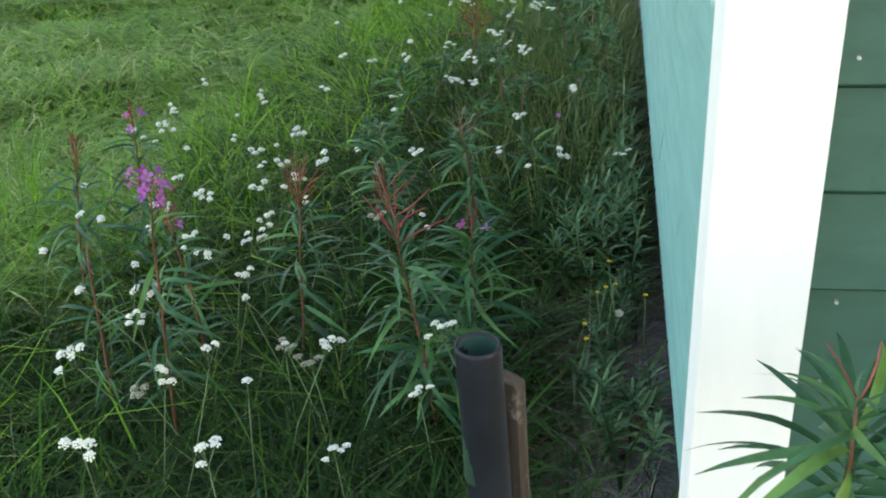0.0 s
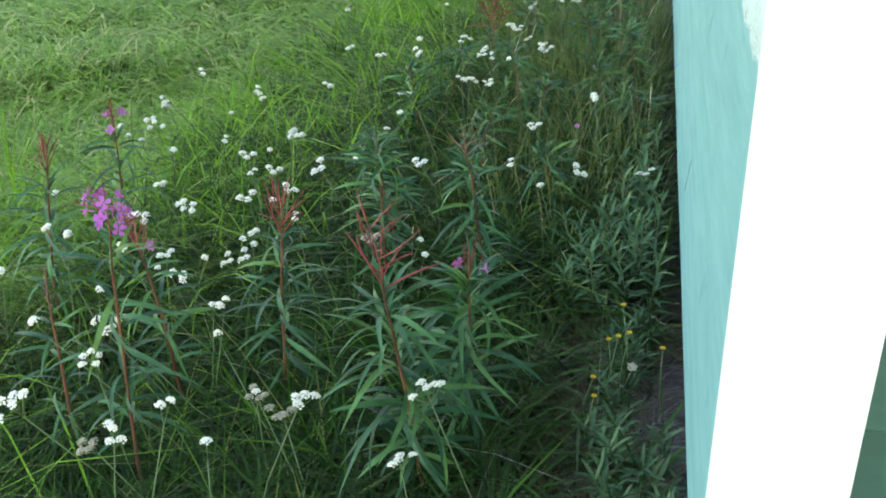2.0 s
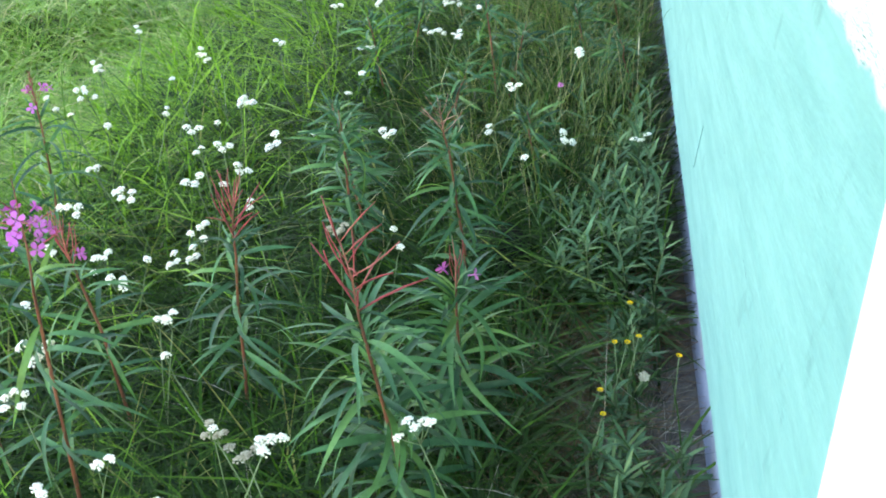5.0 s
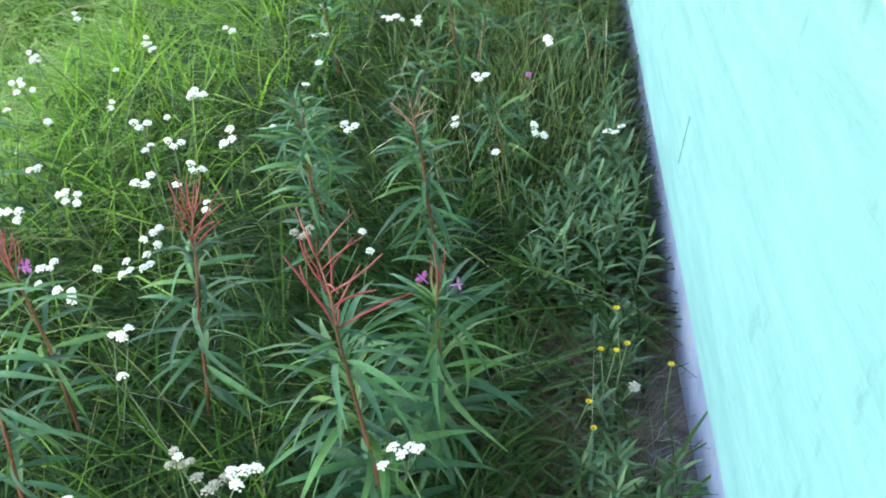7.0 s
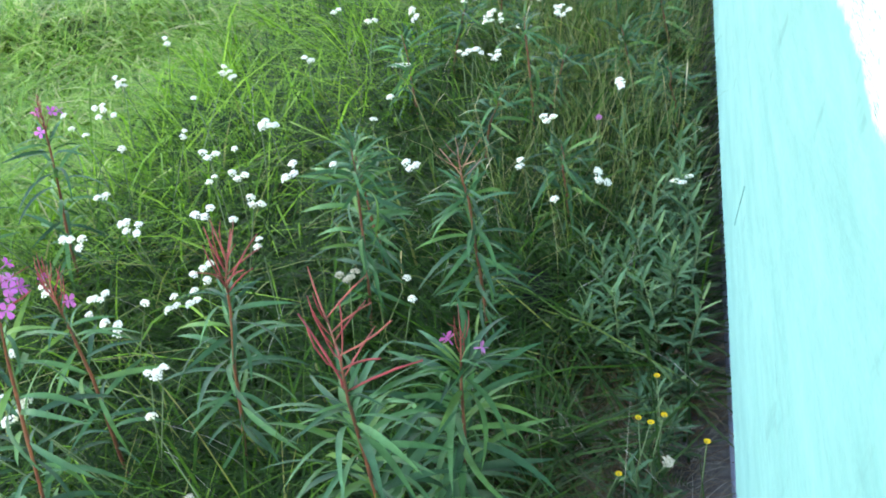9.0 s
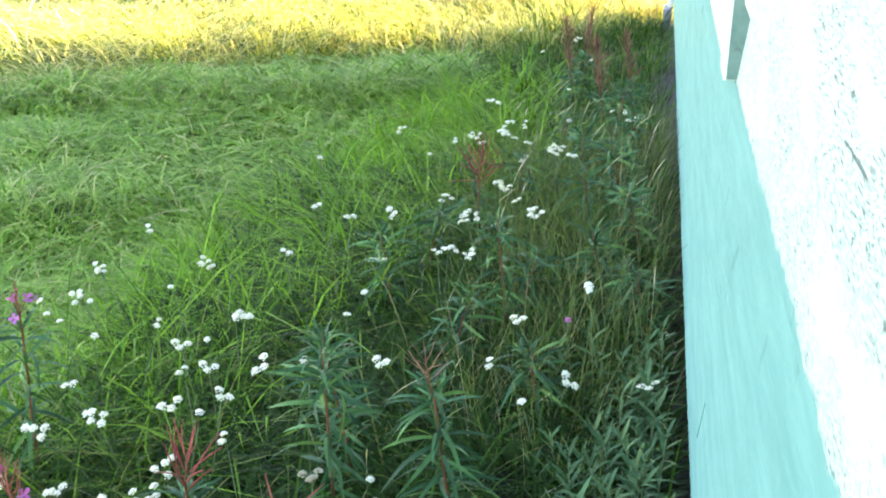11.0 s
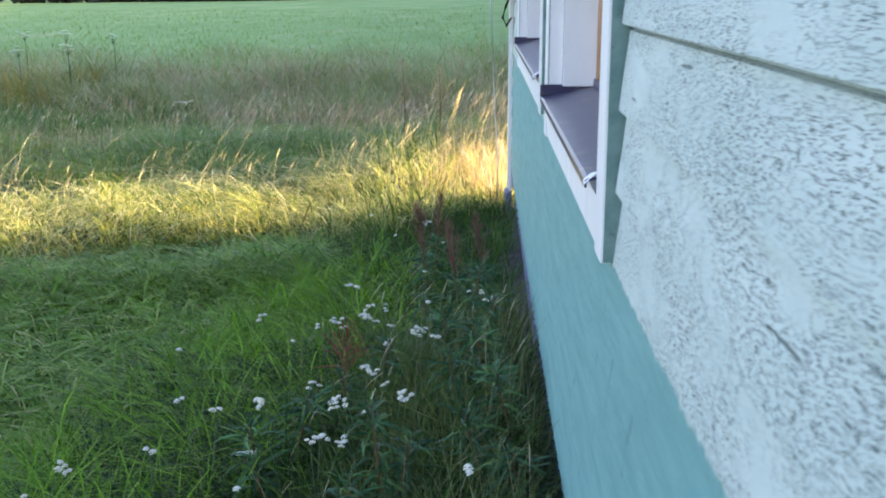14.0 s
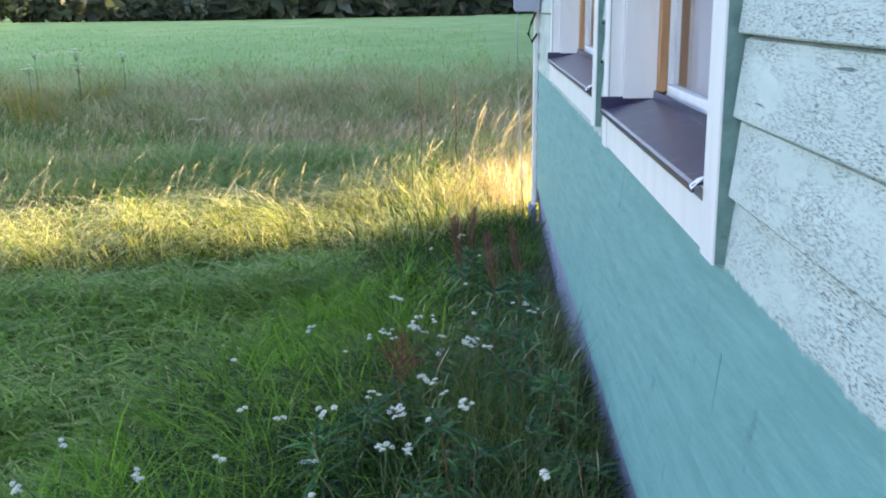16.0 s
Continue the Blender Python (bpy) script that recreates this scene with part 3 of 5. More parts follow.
    tagged(part("curtain", bm, M_CURTAIN), "pale lavender curtain hanging behind the window", "curtain", "curtains in the windows")
    return w


build_window("window_1", W1, "white framed window with dark metal sill, near")
build_window("window_2", W2, "white framed window with dark metal sill, far")

# ---- small fittings on the wall ----
meter = empty("meter_box", (-0.10, HOUSE_L - 0.35, 1.47), "blue-grey plastic meter box on the house wall", "box")
box("case", (-0.055, 0, 0), (0.095, 0.18, 0.36), M_BOX, meter, 0.008)
box("lid", (-0.063, 0.008, 0.012), (-0.056, 0.172, 0.348), M_BOX, meter, 0.003)
wire = tube("ground_cable", [(-0.13, HOUSE_L - 0.2, 1.8), (-0.14, HOUSE_L - 0.16, 1.4), (-0.12, HOUSE_L - 0.1, 0.9), (-0.09, HOUSE_L - 0.04, 0.45), (-0.085, HOUSE_L - 0.02, float(ground_z(-0.09, 6.5)))], [0.004] * 5, M_CABLE)
tagged(wire, "thin pale cable running down from the meter box", "cable")
loop = tube("cable_loop", [(-0.024, HOUSE_L - 0.25, 1.465), (-0.05, HOUSE_L - 0.25, 1.40), (-0.07, HOUSE_L - 0.24, 1.33), (-0.045, HOUSE_L - 0.22, 1.28), (-0.012, HOUSE_L - 0.21, 1.33)], [0.008] * 5, M_BLACK)
tagged(loop, "black cable looped below the meter box", "cable")
hook = empty("wall_hook", (-0.023, 0.088, 1.497), "small bluish steel hook screwed to the corner board", "hook")
tube("shank", [(0.009, -0.004, 0), (0.006, 0.010, 0.0), (0.005, 0.016, 0.0005)], [0.0016, 0.0016, 0.0016], M_BOX, hook)
tube("eye", [(0.005, 0.016, -0.004), (0.005, 0.019, 0.0), (0.005, 0.016, 0.004)], [0.0016, 0.0018, 0.0016], M_BOX, hook)

# nail heads in the flank of the far window's casing
for nz in (1.33, 1.45):
    nail = tube("nail", [(0.001, W2[0] - 0.093, nz), (0.001, W2[0] - 0.0945, nz), (0.001, W2[0] - 0.096, nz)], [0.004, 0.004, 0.003], M_BLACK, None, 8)
    tagged(nail, "rusted black nail head in the window casing", "nail", "nails in the casing")

# nail heads on the dark front boards
for nx, nz in ((0.128, 1.112), (0.142, 0.815), (0.136, 0.70)):
    nail = tube("nail", [(nx, 0.006, nz), (nx, 0.0, nz), (nx, -0.0015, nz)], [0.0022, 0.0022, 0.0016], M_CABLE, None, 8)
    tagged(nail, "galvanised nail head in the dark green boarding", "nail", "nails in the boarding")

# ---- pipe and stake ----
px, py = -0.240, -0.325
gz = float(ground_z(px, py))
pipe = empty("iron_pipe", (px, py, gz), "rusty dark grey iron pipe standing in the ground", "pipe")
bm = bmesh.new()
H = 0.955 - gz
prof = [(0.0185, H - 0.2), (0.0185, H), (0.0195, H + 0.001), (0.0212, H), (0.0215, H - 0.004), (0.0215, H - 0.25), (0.0212, 0.3), (0.0215, -0.05)]
rings = [[bm.verts.new((r * math.cos(a) + 0.028 * (1 - z / H), r * math.sin(a) + 0.01 * (1 - z / H), z)) for a in [2 * math.pi * k / 28 for k in range(28)]] for r, z in prof]
for a, b in zip(rings, rings[1:]):
    for k in range(28):
        bm.faces.new((a[k], a[(k + 1) % 28], b[(k + 1) % 28], b[k])).smooth = True
bmesh.ops.recalc_face_normals(bm, faces=bm.faces)
part("tube", bm, M_PIPE, pipe)
bm = bmesh.new()
rings = [[bm.verts.new((0.0183 * math.cos(a), 0.0183 * math.sin(a), z)) for a in [2 * math.pi * k / 28 for k in range(28)]] for z in (H - 0.15, H - 0.003)]
for k in range(28):
    bm.faces.new((rings[0][k], rings[1][k], rings[1][(k + 1) % 28], rings[0][(k + 1) % 28])).smooth = True
bm.faces.new(rings[0])
part("lining", bm, M_MOSS, pipe, "greenish grimy inside of the pipe")
stake = empty("wooden_stake", (-0.205, -0.300, gz), "split weathered wooden stake beside the pipe", "stake")
bm = bmesh.new()
hs = 0.905 - gz
rows = []
rs = random.Random(3)
for k in range(9):
    t = k / 8
    c = Vector((0.014 * (1 - t) - 0.006 * t, 0.006 * (1 - t), -0.04 + (hs + 0.04) * t))
    w, d = 0.0092 + rs.uniform(-0.0012, 0.0012), 0.010 + rs.uniform(-0.001, 0.001)
    cut = 0.012 if k == 8 else 0
    rows.append([bm.verts.new(c + Vector(v)) for v in ((-w, -d, 0), (w * 0.3, -d * 1.25, -cut * 0.3), (w, -d * 0.6, -cut), (w, d, -cut), (-w, d, 0))])
for a, b in zip(rows, rows[1:]):
    for k in range(5):
        bm.faces.new((a[k], a[(k + 1) % 5], b[(k + 1) % 5], b[k]))
bm.faces.new(rows[-1])
part("shaft", bm, M_STAKE, stake)


# ---- plants ----
def leaf_mesh(name, length, width, droop, mat, seed):
    """A lance-shaped leaf: folded along the midrib, arching over."""
    r = random.Random(seed)
    bm = bmesh.new()
    rows = []
    n = 7
    twist = r.uniform(-0.25, 0.25)
    for k in range(n + 1):
        s = k / n
        w = width * 0.5 * (math.sin(math.pi * min(1, s * 0.92 + 0.06)) ** 0.8) * (1 - 0.3 * s)
        if k in (0, n):
            w *= 0.12
        x = length * s * (1 - 0.22 * droop * s)
        z = length * (0.18 * s - droop * 0.55 * s * s)
        y = length * twist * 0.25 * s * s + r.uniform(-1, 1) * width * 0.05
        fold = w * 0.35
        rows.append([bm.verts.new(p) for p in ((x, y - w, z + fold), (x, y, z), (x, y + w, z + fold))])
    for a, b in zip(rows, rows[1:]):
        for k in range(2):
            bm.faces.new((a[k], b[k], b[k + 1], a[k + 1])).smooth = True
    me = bpy.data.meshes.new(name)
    bm.to_mesh(me)
    bm.free()
    me.materials.append(mat)
    return me


LEAVES = [leaf_mesh("leaf", 0.108, 0.0088, d, M_LEAF, i) for i, d in enumerate((0.7, 1.1, 1.5, 1.9))]
SMALL_LEAVES = [leaf_mesh("leaf", 0.055, 0.009, d, M_LEAF_PALE, 20 + i) for i, d in enumerate((0.1, 0.4, 0.8))]


def rod_mesh(name, length, r0, r1, bend, mat, sides=5):
    bm = bmesh.new()
    add_tube(bm, [(length * s, 0, bend * length * s * s) for s in (0, 0.35, 0.7, 1)], [r0 * 0.6, r0, r0 * 0.9, r1], sides)
    me = bpy.data.meshes.new(name)
    bm.to_mesh(me)
    bm.free()
    me.materials.append(mat)
    return me


PODS = [rod_mesh("seed_pod", 0.072, 0.0012, 0.0007, b, M_POD) for b in (-0.15, 0.2, 0.45)]
M_POD_DUST = leafy("dusty_pod", [(0, (0.24, 0.10, 0.085)), (1.0, (0.36, 0.18, 0.15))], 0.2, 0.6, island=False)
DUST_PODS = [rod_mesh("seed_pod", 0.066, 0.0012, 0.0007, b, M_POD_DUST) for b in (-0.1, 0.2, 0.35)]
PALE_PODS = [rod_mesh("seed_pod", 0.068, 0.001, 0.0006, b, M_POD_PALE) for b in (-0.1, 0.15, 0.3)]


def flower_mesh():
    bm = bmesh.new()
    for k in range(4):
        a = k * math.pi / 2 + 0.2
        d, e = Vector((math.cos(a), math.sin(a), 0.25)), Vector((-math.sin(a), math.cos(a), 0))
        pts = [d * 0.001, d * 0.006 + e * 0.004, d * 0.012 + e * 0.0045, d * 0.0135, d * 0.012 - e * 0.0045, d * 0.006 - e * 0.004]
        bm.faces.new([bm.verts.new(p) for p in pts])
    add_tube(bm, [(0, 0, -0.012), (0, 0, 0.0), (0.002, 0, 0.012)], [0.0012, 0.0012, 0.0005], 4)
    me = bpy.data.meshes.new("flower")
    bm.to_mesh(me)
    bm.free()
    me.materials.append(M_PETAL)
    return me


FLOWER = flower_mesh()


def along(pts, s):
    k = min(int(s * (len(pts) - 1)), len(pts) - 2)
    f = s * (len(pts) - 1) - k
    return pts[k].lerp(pts[k + 1], f)


def fireweed(top, lean, spike, pods, label, flowers=0, leaves=46, leaf_scale=1.0, pod_meshes=PODS, seed=0, spread=28, lean_az=None, bare=0.25, category="fireweed", group="fireweeds in the meadow", pod_scale=1.0):
    """A tall willowherb: reddish stem, whorls of long narrow leaves, a spike of upswept pods."""
    r = random.Random(seed)
    az = r.uniform(0, 6.28) if lean_az is None else lean_az
    bx, by = top[0] - lean * math.cos(az), top[1] - lean * math.sin(az)
    bz = float(ground_z(bx, by))
    plant = empty("fireweed", (bx, by, bz), label, category, group)
    h = top[2] - bz
    pts = [Vector((lean * math.cos(az) * s**1.6, lean * math.sin(az) * s**1.6, h * s)) for s in (0, 0.2, 0.4, 0.6, 0.8, 0.9, 1.0)]
    pts = [p + Vector((r.uniform(-1, 1), r.uniform(-1, 1), 0)) * 0.004 for p in pts]
    pts[0] = Vector((0, 0, -0.02))
    tube("stem", pts, [0.0042, 0.004, 0.0036, 0.0032, 0.0026, 0.002, 0.0012], M_REDSTEM, plant, 6)
    lo_s, hi_s = bare, 1 - spike / h if spike else 0.99
    leaves = int(leaves * 1.75)
    for k in range(leaves):
        s = lo_s + (hi_s - lo_s) * (k + r.random()) / leaves
        f = (s - lo_s) / (hi_s - lo_s)
        size = leaf_scale * (0.75 + 0.6 * math.sin(math.pi * min(1, 0.15 + f * 0.8))) * r.uniform(0.8, 1.15)
        if f > 0.9:
            size *= 0.65
        up = radians(r.uniform(-14, 38) + 30 * f**2)
        a = k * 2.399 + r.uniform(-0.7, 0.7)
        m = Matrix.Translation(along(pts, s)) @ Matrix.Rotation(a, 4, "Z") @ Matrix.Rotation(-up, 4, "Y") @ Matrix.Rotation(r.uniform(-0.9, 0.9), 4, "X") @ Matrix.Scale(size, 4)
        share("leaf", LEAVES[min(3, int(r.random() * (4 - 1.5 * f)))], plant, m)
    for k in range(pods):
        s = hi_s + (1 - hi_s) * (k + 0.3) / pods
        up = radians(90 - spread * r.uniform(0.6, 1.35) * (1.15 - 0.4 * k / pods))
        a = k * 2.399 + r.uniform(-0.3, 0.3)
        size = pod_scale * (1.1 - 0.45 * k / pods) * r.uniform(0.8, 1.15)
        m = Matrix.Translation(along(pts, s)) @ Matrix.Rotation(a, 4, "Z") @ Matrix.Rotation(-up, 4, "Y") @ Matrix.Scale(size, 4)
        share("seed_pod", r.choice(pod_meshes), plant, m)
    for k in range(flowers):
        s = hi_s + (1 - hi_s) * r.uniform(0.1, 0.9)
        a = k * 2.399
        c = along(pts, s) + Vector((math.cos(a), math.sin(a), 0.2)) * r.uniform(0.016, 0.04)
        m = Matrix.Translation(c) @ Matrix.Rotation(a, 4, "Z") @ Matrix.Rotation(radians(r.uniform(30, 80)), 4, "Y") @ Matrix.Scale(r.uniform(0.8, 1.15), 4)
        share("flower", FLOWER, plant, m, "magenta four-petalled flower")
    return plant


fireweed((-1.04, 0.70, 0.665), 0.06, 0.13, 8, "fireweed with magenta flowers and dark green leaves", 18, 30, 1.1, seed=1, spread=55)
fireweed((-0.80, 0.93, 0.545), 0.06, 0.14, 18, "fireweed with a spike of crimson seed pods", 0, 34, 1.1, seed=2, spread=36, pod_scale=1.2)
fireweed((-0.555, 0.69, 0.635), 0.10, 0.20, 17, "tall fireweed with spreading crimson seed pods", 0, 64, 1.3, seed=3, spread=50, lean_az=2.6, bare=0.2, pod_scale=1.45)
fireweed((-0.405, 0.85, 0.50), 0.05, 0.09, 8, "fireweed with a last magenta flower and few pods", 2, 58, 1.2, seed=4, spread=30, pod_scale=0.8)
fireweed((-0.484, 1.26, 0.56), 0.05, 0.09, 11, "fireweed with pale pink opened seed pods", 0, 52, 0.88, pod_meshes=PALE_PODS, seed=5, spread=50)
fireweed((-0.70, 1.31, 0.53), 0.05, 0.0, 0, "leafy fireweed shoot without a flower spike", 0, 60, 0.92, seed=6)
fireweed((0.10, -0.29, 0.89), 0.03, 0.02, 2, "fireweed with two pink pods against the dark boards", 0, 34, 1.15, seed=37, spread=24, bare=0.7, pod_scale=0.95)
fireweed((-0.64, 2.84, 0.40), 0.05, 0.16, 30, "fireweed with crimson pods among yarrow", 0, 36, 0.95, seed=8, spread=58, pod_scale=1.45)
fireweed((-0.35, 4.08, 0.50), 0.06, 0.28, 80, "fireweed gone to reddish seed", 0, 30, 1.0, seed=9, spread=40, pod_meshes=DUST_PODS, pod_scale=1.2)
fireweed((-0.50, 4.35, 0.52), 0.06, 0.28, 80, "fireweed gone to reddish seed", 0, 30, 1.0, seed=10, spread=40, pod_meshes=DUST_PODS, pod_scale=1.2)
fireweed((-0.23, 4.38, 0.46), 0.06, 0.26, 70, "fireweed gone to reddish seed", 0, 30, 1.0, seed=11, spread=38, pod_meshes=DUST_PODS, pod_scale=1.1)
fireweed((-0.40, 4.75, 0.50), 0.06, 0.26, 70, "fireweed gone to reddish seed", 0, 30, 1.0, seed=21, spread=38, pod_meshes=DUST_PODS, pod_scale=1.1)
fireweed((-1.14, 0.93, 0.47), 0.05, 0.13, 16, "fireweed with a spike of crimson seed pods", 2, 20, 1.0, seed=12, spread=28)
fireweed((-1.27, 0.79, 0.43), 0.05, 0.15, 18, "fireweed with brownish pink spike", 0, 18, 1.0, seed=13, spread=14, pod_meshes=PALE_PODS, pod_scale=0.5)
fireweed((-1.50, 1.24, 0.50), 0.08, 0.14, 18, "fireweed with a reddish pod spike in tall grass", 0, 30, 1.0, seed=14, spread=26)
fireweed((-1.45, 1.48, 0.50), 0.05, 0.13, 18, "fireweed with a reddish pink spike in tall grass", 4, 30, 1.0, seed=15, spread=18, pod_scale=0.7)
fireweed((-0.486, 2.16, 0.46), 0.05, 0.0, 0, "leafy fireweed shoot with reddish stem", 0, 50, 0.85, seed=16)
fireweed((-0.77, 1.52, 0.44), 0.05, 0.0, 0, "leafy fireweed shoot without a flower spike", 0, 50, 0.85, seed=17)
for k, (x, y, z) in enumerate(((-0.25, 2.35, 0.36), (-0.22, 3.0, 0.40), (-0.30, 2.75, 0.38), (-0.15, 3.3, 0.42), (-0.85, 2.3, 0.34), (-0.42, 3.5, 0.36), (-0.5, 0.05, 0.24), (-0.35, 1.75, 0.32), (-0.7, 0.1, 0.30), (-0.38, 2.2, 0.36), (-0.16, 2.6, 0.40), (-0.33, 3.15, 0.40), (-0.5, 2.95, 0.36), (-0.12, 2.15, 0.34), (-0.72, 2.55, 0.32), (-0.20, 3.7, 0.42), (-0.52, 1.95, 0.34))):
    fireweed((x, y, z), 0.06, 0.0, 0, "leafy green willowherb shoot in the grass", 0, 40, 0.92, seed=40 + k, category="willowherb", group="willowherb shoots", bare=0.12)


def shoot(x, y, h, seed):
    """A low shoot with dull grey-green narrow leaves."""
    r = random.Random(seed)
    bz = float(ground_z(x, y))
    plant = empty("willowherb_shoot", (x, y, bz), "low grey-green leafy shoot beside the plinth", "willowherb", "shoots by the plinth")
    lx, ly = r.uniform(-0.06, 0.02), r.uniform(-0.05, 0.05)
    pts = [Vector((lx * s * s, ly * s * s, h * s - 0.01)) for s in (0, 0.33, 0.66, 1)]
    tube("stem", pts, [0.0025, 0.0022, 0.0016, 0.0008], M_STEM, plant, 5)
    n = 26
    for k in range(n):
        s = 0.15 + 0.85 * (k + r.random() * 0.6) / n
        m = Matrix.Translation(along(pts, min(s, 1.0))) @ Matrix.Rotation(k * 2.399 + r.uniform(-0.3, 0.3), 4, "Z") @ Matrix.Rotation(-radians(r.uniform(0, 25) + 45 * s**3), 4, "Y") @ Matrix.Scale(r.uniform(0.9, 1.4) * (1.25 - 0.45 * s), 4)
        share("leaf", r.choice(SMALL_LEAVES), plant, m)


rp = random.Random(11)
for k in range(40):
    x, y = -rp.uniform(0.03, 0.27), rp.uniform(1.22, 1.85)
    shoot(x, y, rp.uniform(0.14, 0.25) + 0.05 * (x > -0.14), k)
for k in range(22):
    shoot(-rp.uniform(0.02, 0.15), rp.uniform(0.55, 1.25), rp.uniform(0.07, 0.14), 100 + k)
for k in range(16):
    shoot(-rp.uniform(0.04, 0.22), rp.uniform(1.8, 3.6), rp.uniform(0.2, 0.32), 200 + k)


# yarrow: built in a few sizes, then repeated
def yarrow(clusters, seed, petals):
    r = random.Random(seed)
    plant = empty("yarrow", (0, 0, -20), "white flowering yarrow with flat flower head" if petals is M_WHITEF else "yarrow with a spent brownish flower head", "yarrow", "yarrow in the meadow")
    h = 0.36
    pts = [Vector((0, 0, -0.02)), Vector((r.uniform(-0.02, 0.02), r.uniform(-0.02, 0.02), h * 0.45)), Vector((0, 0, h * 0.88))]
    bm, bs = bmesh.new(), bmesh.new()
    add_tube(bs, pts, [0.0019, 0.0017, 0.0014], 5)
    for c in range(clusters):
        a, rad = c * 2.399 + r.uniform(-0.3, 0.3), 0.0150 * math.sqrt(c + 0.15) * r.uniform(0.9, 1.15)
        if clusters == 1:
            rad = 0
        top = Vector((rad * math.cos(a), rad * math.sin(a), h - 0.12 * rad - r.uniform(0, 0.024)))
        add_tube(bs, [pts[2], pts[2].lerp(top, 0.6) + Vector((0, 0, -0.004)), top - Vector((0, 0, 0.004))], [0.001, 0.0009, 0.0008], 4)
        n = r.randint(16, 24)
        for k in range(n):
            b, q = k * 2.399 + r.random() * 0.4, 0.0023 * math.sqrt(k) * r.uniform(0.9, 1.12)
            p = top + Vector((q * math.cos(b), q * math.sin(b), -q * q * 42 + r.uniform(-0.0006, 0.0006)))
            size = r.uniform(0.0026, 0.0034)
            ring = [bm.verts.new(p + Vector((math.cos(t) * size * f, math.sin(t) * size * f, -0.0002 if f > 0.8 else 0.0004))) for t, f in [(2 * math.pi * j / 10 + b, 1.0 if j % 2 else 0.68) for j in range(10)]]
            mid, low = bm.verts.new(p + Vector((0, 0, 0.0011))), bm.verts.new(p - Vector((0, 0, 0.003)))
            for j in range(10):
                bm.faces.new((ring[j], ring[(j + 1) % 10], mid))
                bm.faces.new((ring[(j + 1) % 10], ring[j], low))
    tagged(part("flower_head", bm, petals, plant), kind="stuff")
    part("stem", bs, M_STEM, plant)
    for k in range(4):
        bm = bmesh.new()
        s = 0.15 + 0.17 * k
        ln = 0.085 * (1.1 - 0.6 * s)
        for j in range(9):
            f = (j + 1) / 9
            c = Vector((ln * f, 0, ln * (0.45 * f - 0.6 * f * f)))
            w = ln * 0.17 * math.sin(math.pi * (0.15 + 0.8 * f))
            for sg in (-1, 1):
                bm.faces.new([bm.verts.new(c + Vector(v)) for v in ((-0.0015, 0, 0), (0.001, sg * w * 0.6, 0.002), (0.004, sg * w, 0.001), (0.0015, 0, 0))])
        add_tube(bm, [(0, 0, 0), (ln * 0.5, 0, ln * 0.075), (ln, 0, -ln * 0.15)], [0.0008, 0.0007, 0.0004], 4)
        ob = part("leaf", bm, M_FERN, plant)
        ob.matrix_basis = Matrix.Translation(along(pts, s)) @ Matrix.Rotation(k * 2.4 + seed, 4, "Z")
    return plant


KINDS = [yarrow(c, 300 + c, M_WHITEF) for c in (1, 2, 3, 4, 5)] + [yarrow(4, 390, M_BROWNF), yarrow(1, 391, M_BROWNF)]
PATCH_NEAR = [(-1.0, 0.18, 0.4), (-0.78, 0.19, 0.4), (-0.61, 0.35, 0.27), (-0.478, 0.486, 0.318), (-0.93, 0.4, 0.4), (-0.84, 0.43, 0.44), (-1.16, 0.43, 0.4), (-0.65, 0.54, 0.39), (-1.08, 0.59, 0.4), (-0.78, 0.63, 0.31), (-0.927, 0.873, 0.345), (-1.25, 0.67, 0.4), (-1.11, 0.69, 0.4), (-0.92, 0.78, 0.33), (-1.41, 0.84, 0.4), (-0.96, 0.88, 0.33), (-1.11, 1.0, 0.33), (-1.35, 1.01, 0.4), (-1.42, 1.04, 0.4), (-1.05, 1.06, 0.33), (-1.16, 1.06, 0.33), (-0.98, 1.11, 0.33)]
PATCH_WALL = [(-0.56, 1.15, 0.32), (-0.98, 1.18, 0.33), (-1.49, 1.2, 0.4), (-1.31, 1.25, 0.33), (-0.91, 1.29, 0.33), (-1.21, 1.31, 0.33), (-0.99, 1.36, 0.33), (-1.07, 1.39, 0.33), (-1.33, 1.41, 0.33), (-0.97, 1.45, 0.33), (-0.34, 1.51, 0.33), (-1.05, 1.55, 0.33), (-0.94, 1.57, 0.34), (-0.24, 1.61, 0.33), (-1.37, 1.62, 0.33), (-0.68, 1.63, 0.33), (-1.16, 1.64, 0.33), (-0.08, 1.64, 0.33), (-1.1, 1.65, 0.33), (-1.5, 1.68, 0.33), (-1.55, 1.71, 0.33), (-1.25, 1.72, 0.33), (-0.44, 1.73, 0.29), (-1.61, 1.77, 0.33)]
PATCH_MID = [(-1.08, 1.78, 0.33), (-0.39, 1.8, 0.38), (-1.52, 1.81, 0.33), (-0.81, 1.83, 0.33), (-1.1, 1.84, 0.3), (-0.23, 1.86, 0.43), (-1.23, 1.96, 0.39), (-1.57, 1.99, 0.33), (-0.75, 2.04, 0.53), (-1.59, 2.06, 0.3), (-1.28, 2.08, 0.33), (-1.09, 2.17, 0.33), (-0.58, 2.22, 0.33), (-0.64, 2.25, 0.33), (-0.59, 2.31, 0.3), (-0.65, 2.33, 0.3), (-1.58, 2.33, 0.3), (-0.88, 2.36, 0.235), (-0.53, 2.37, 0.355), (-0.95, 2.38, 0.355), (-1.08, 2.45, 0.355), (-0.63, 2.46, 0.355), (-0.86, 2.46, 0.355), (-0.43, 2.51, 0.355), (-0.65, 2.59, 0.295)]
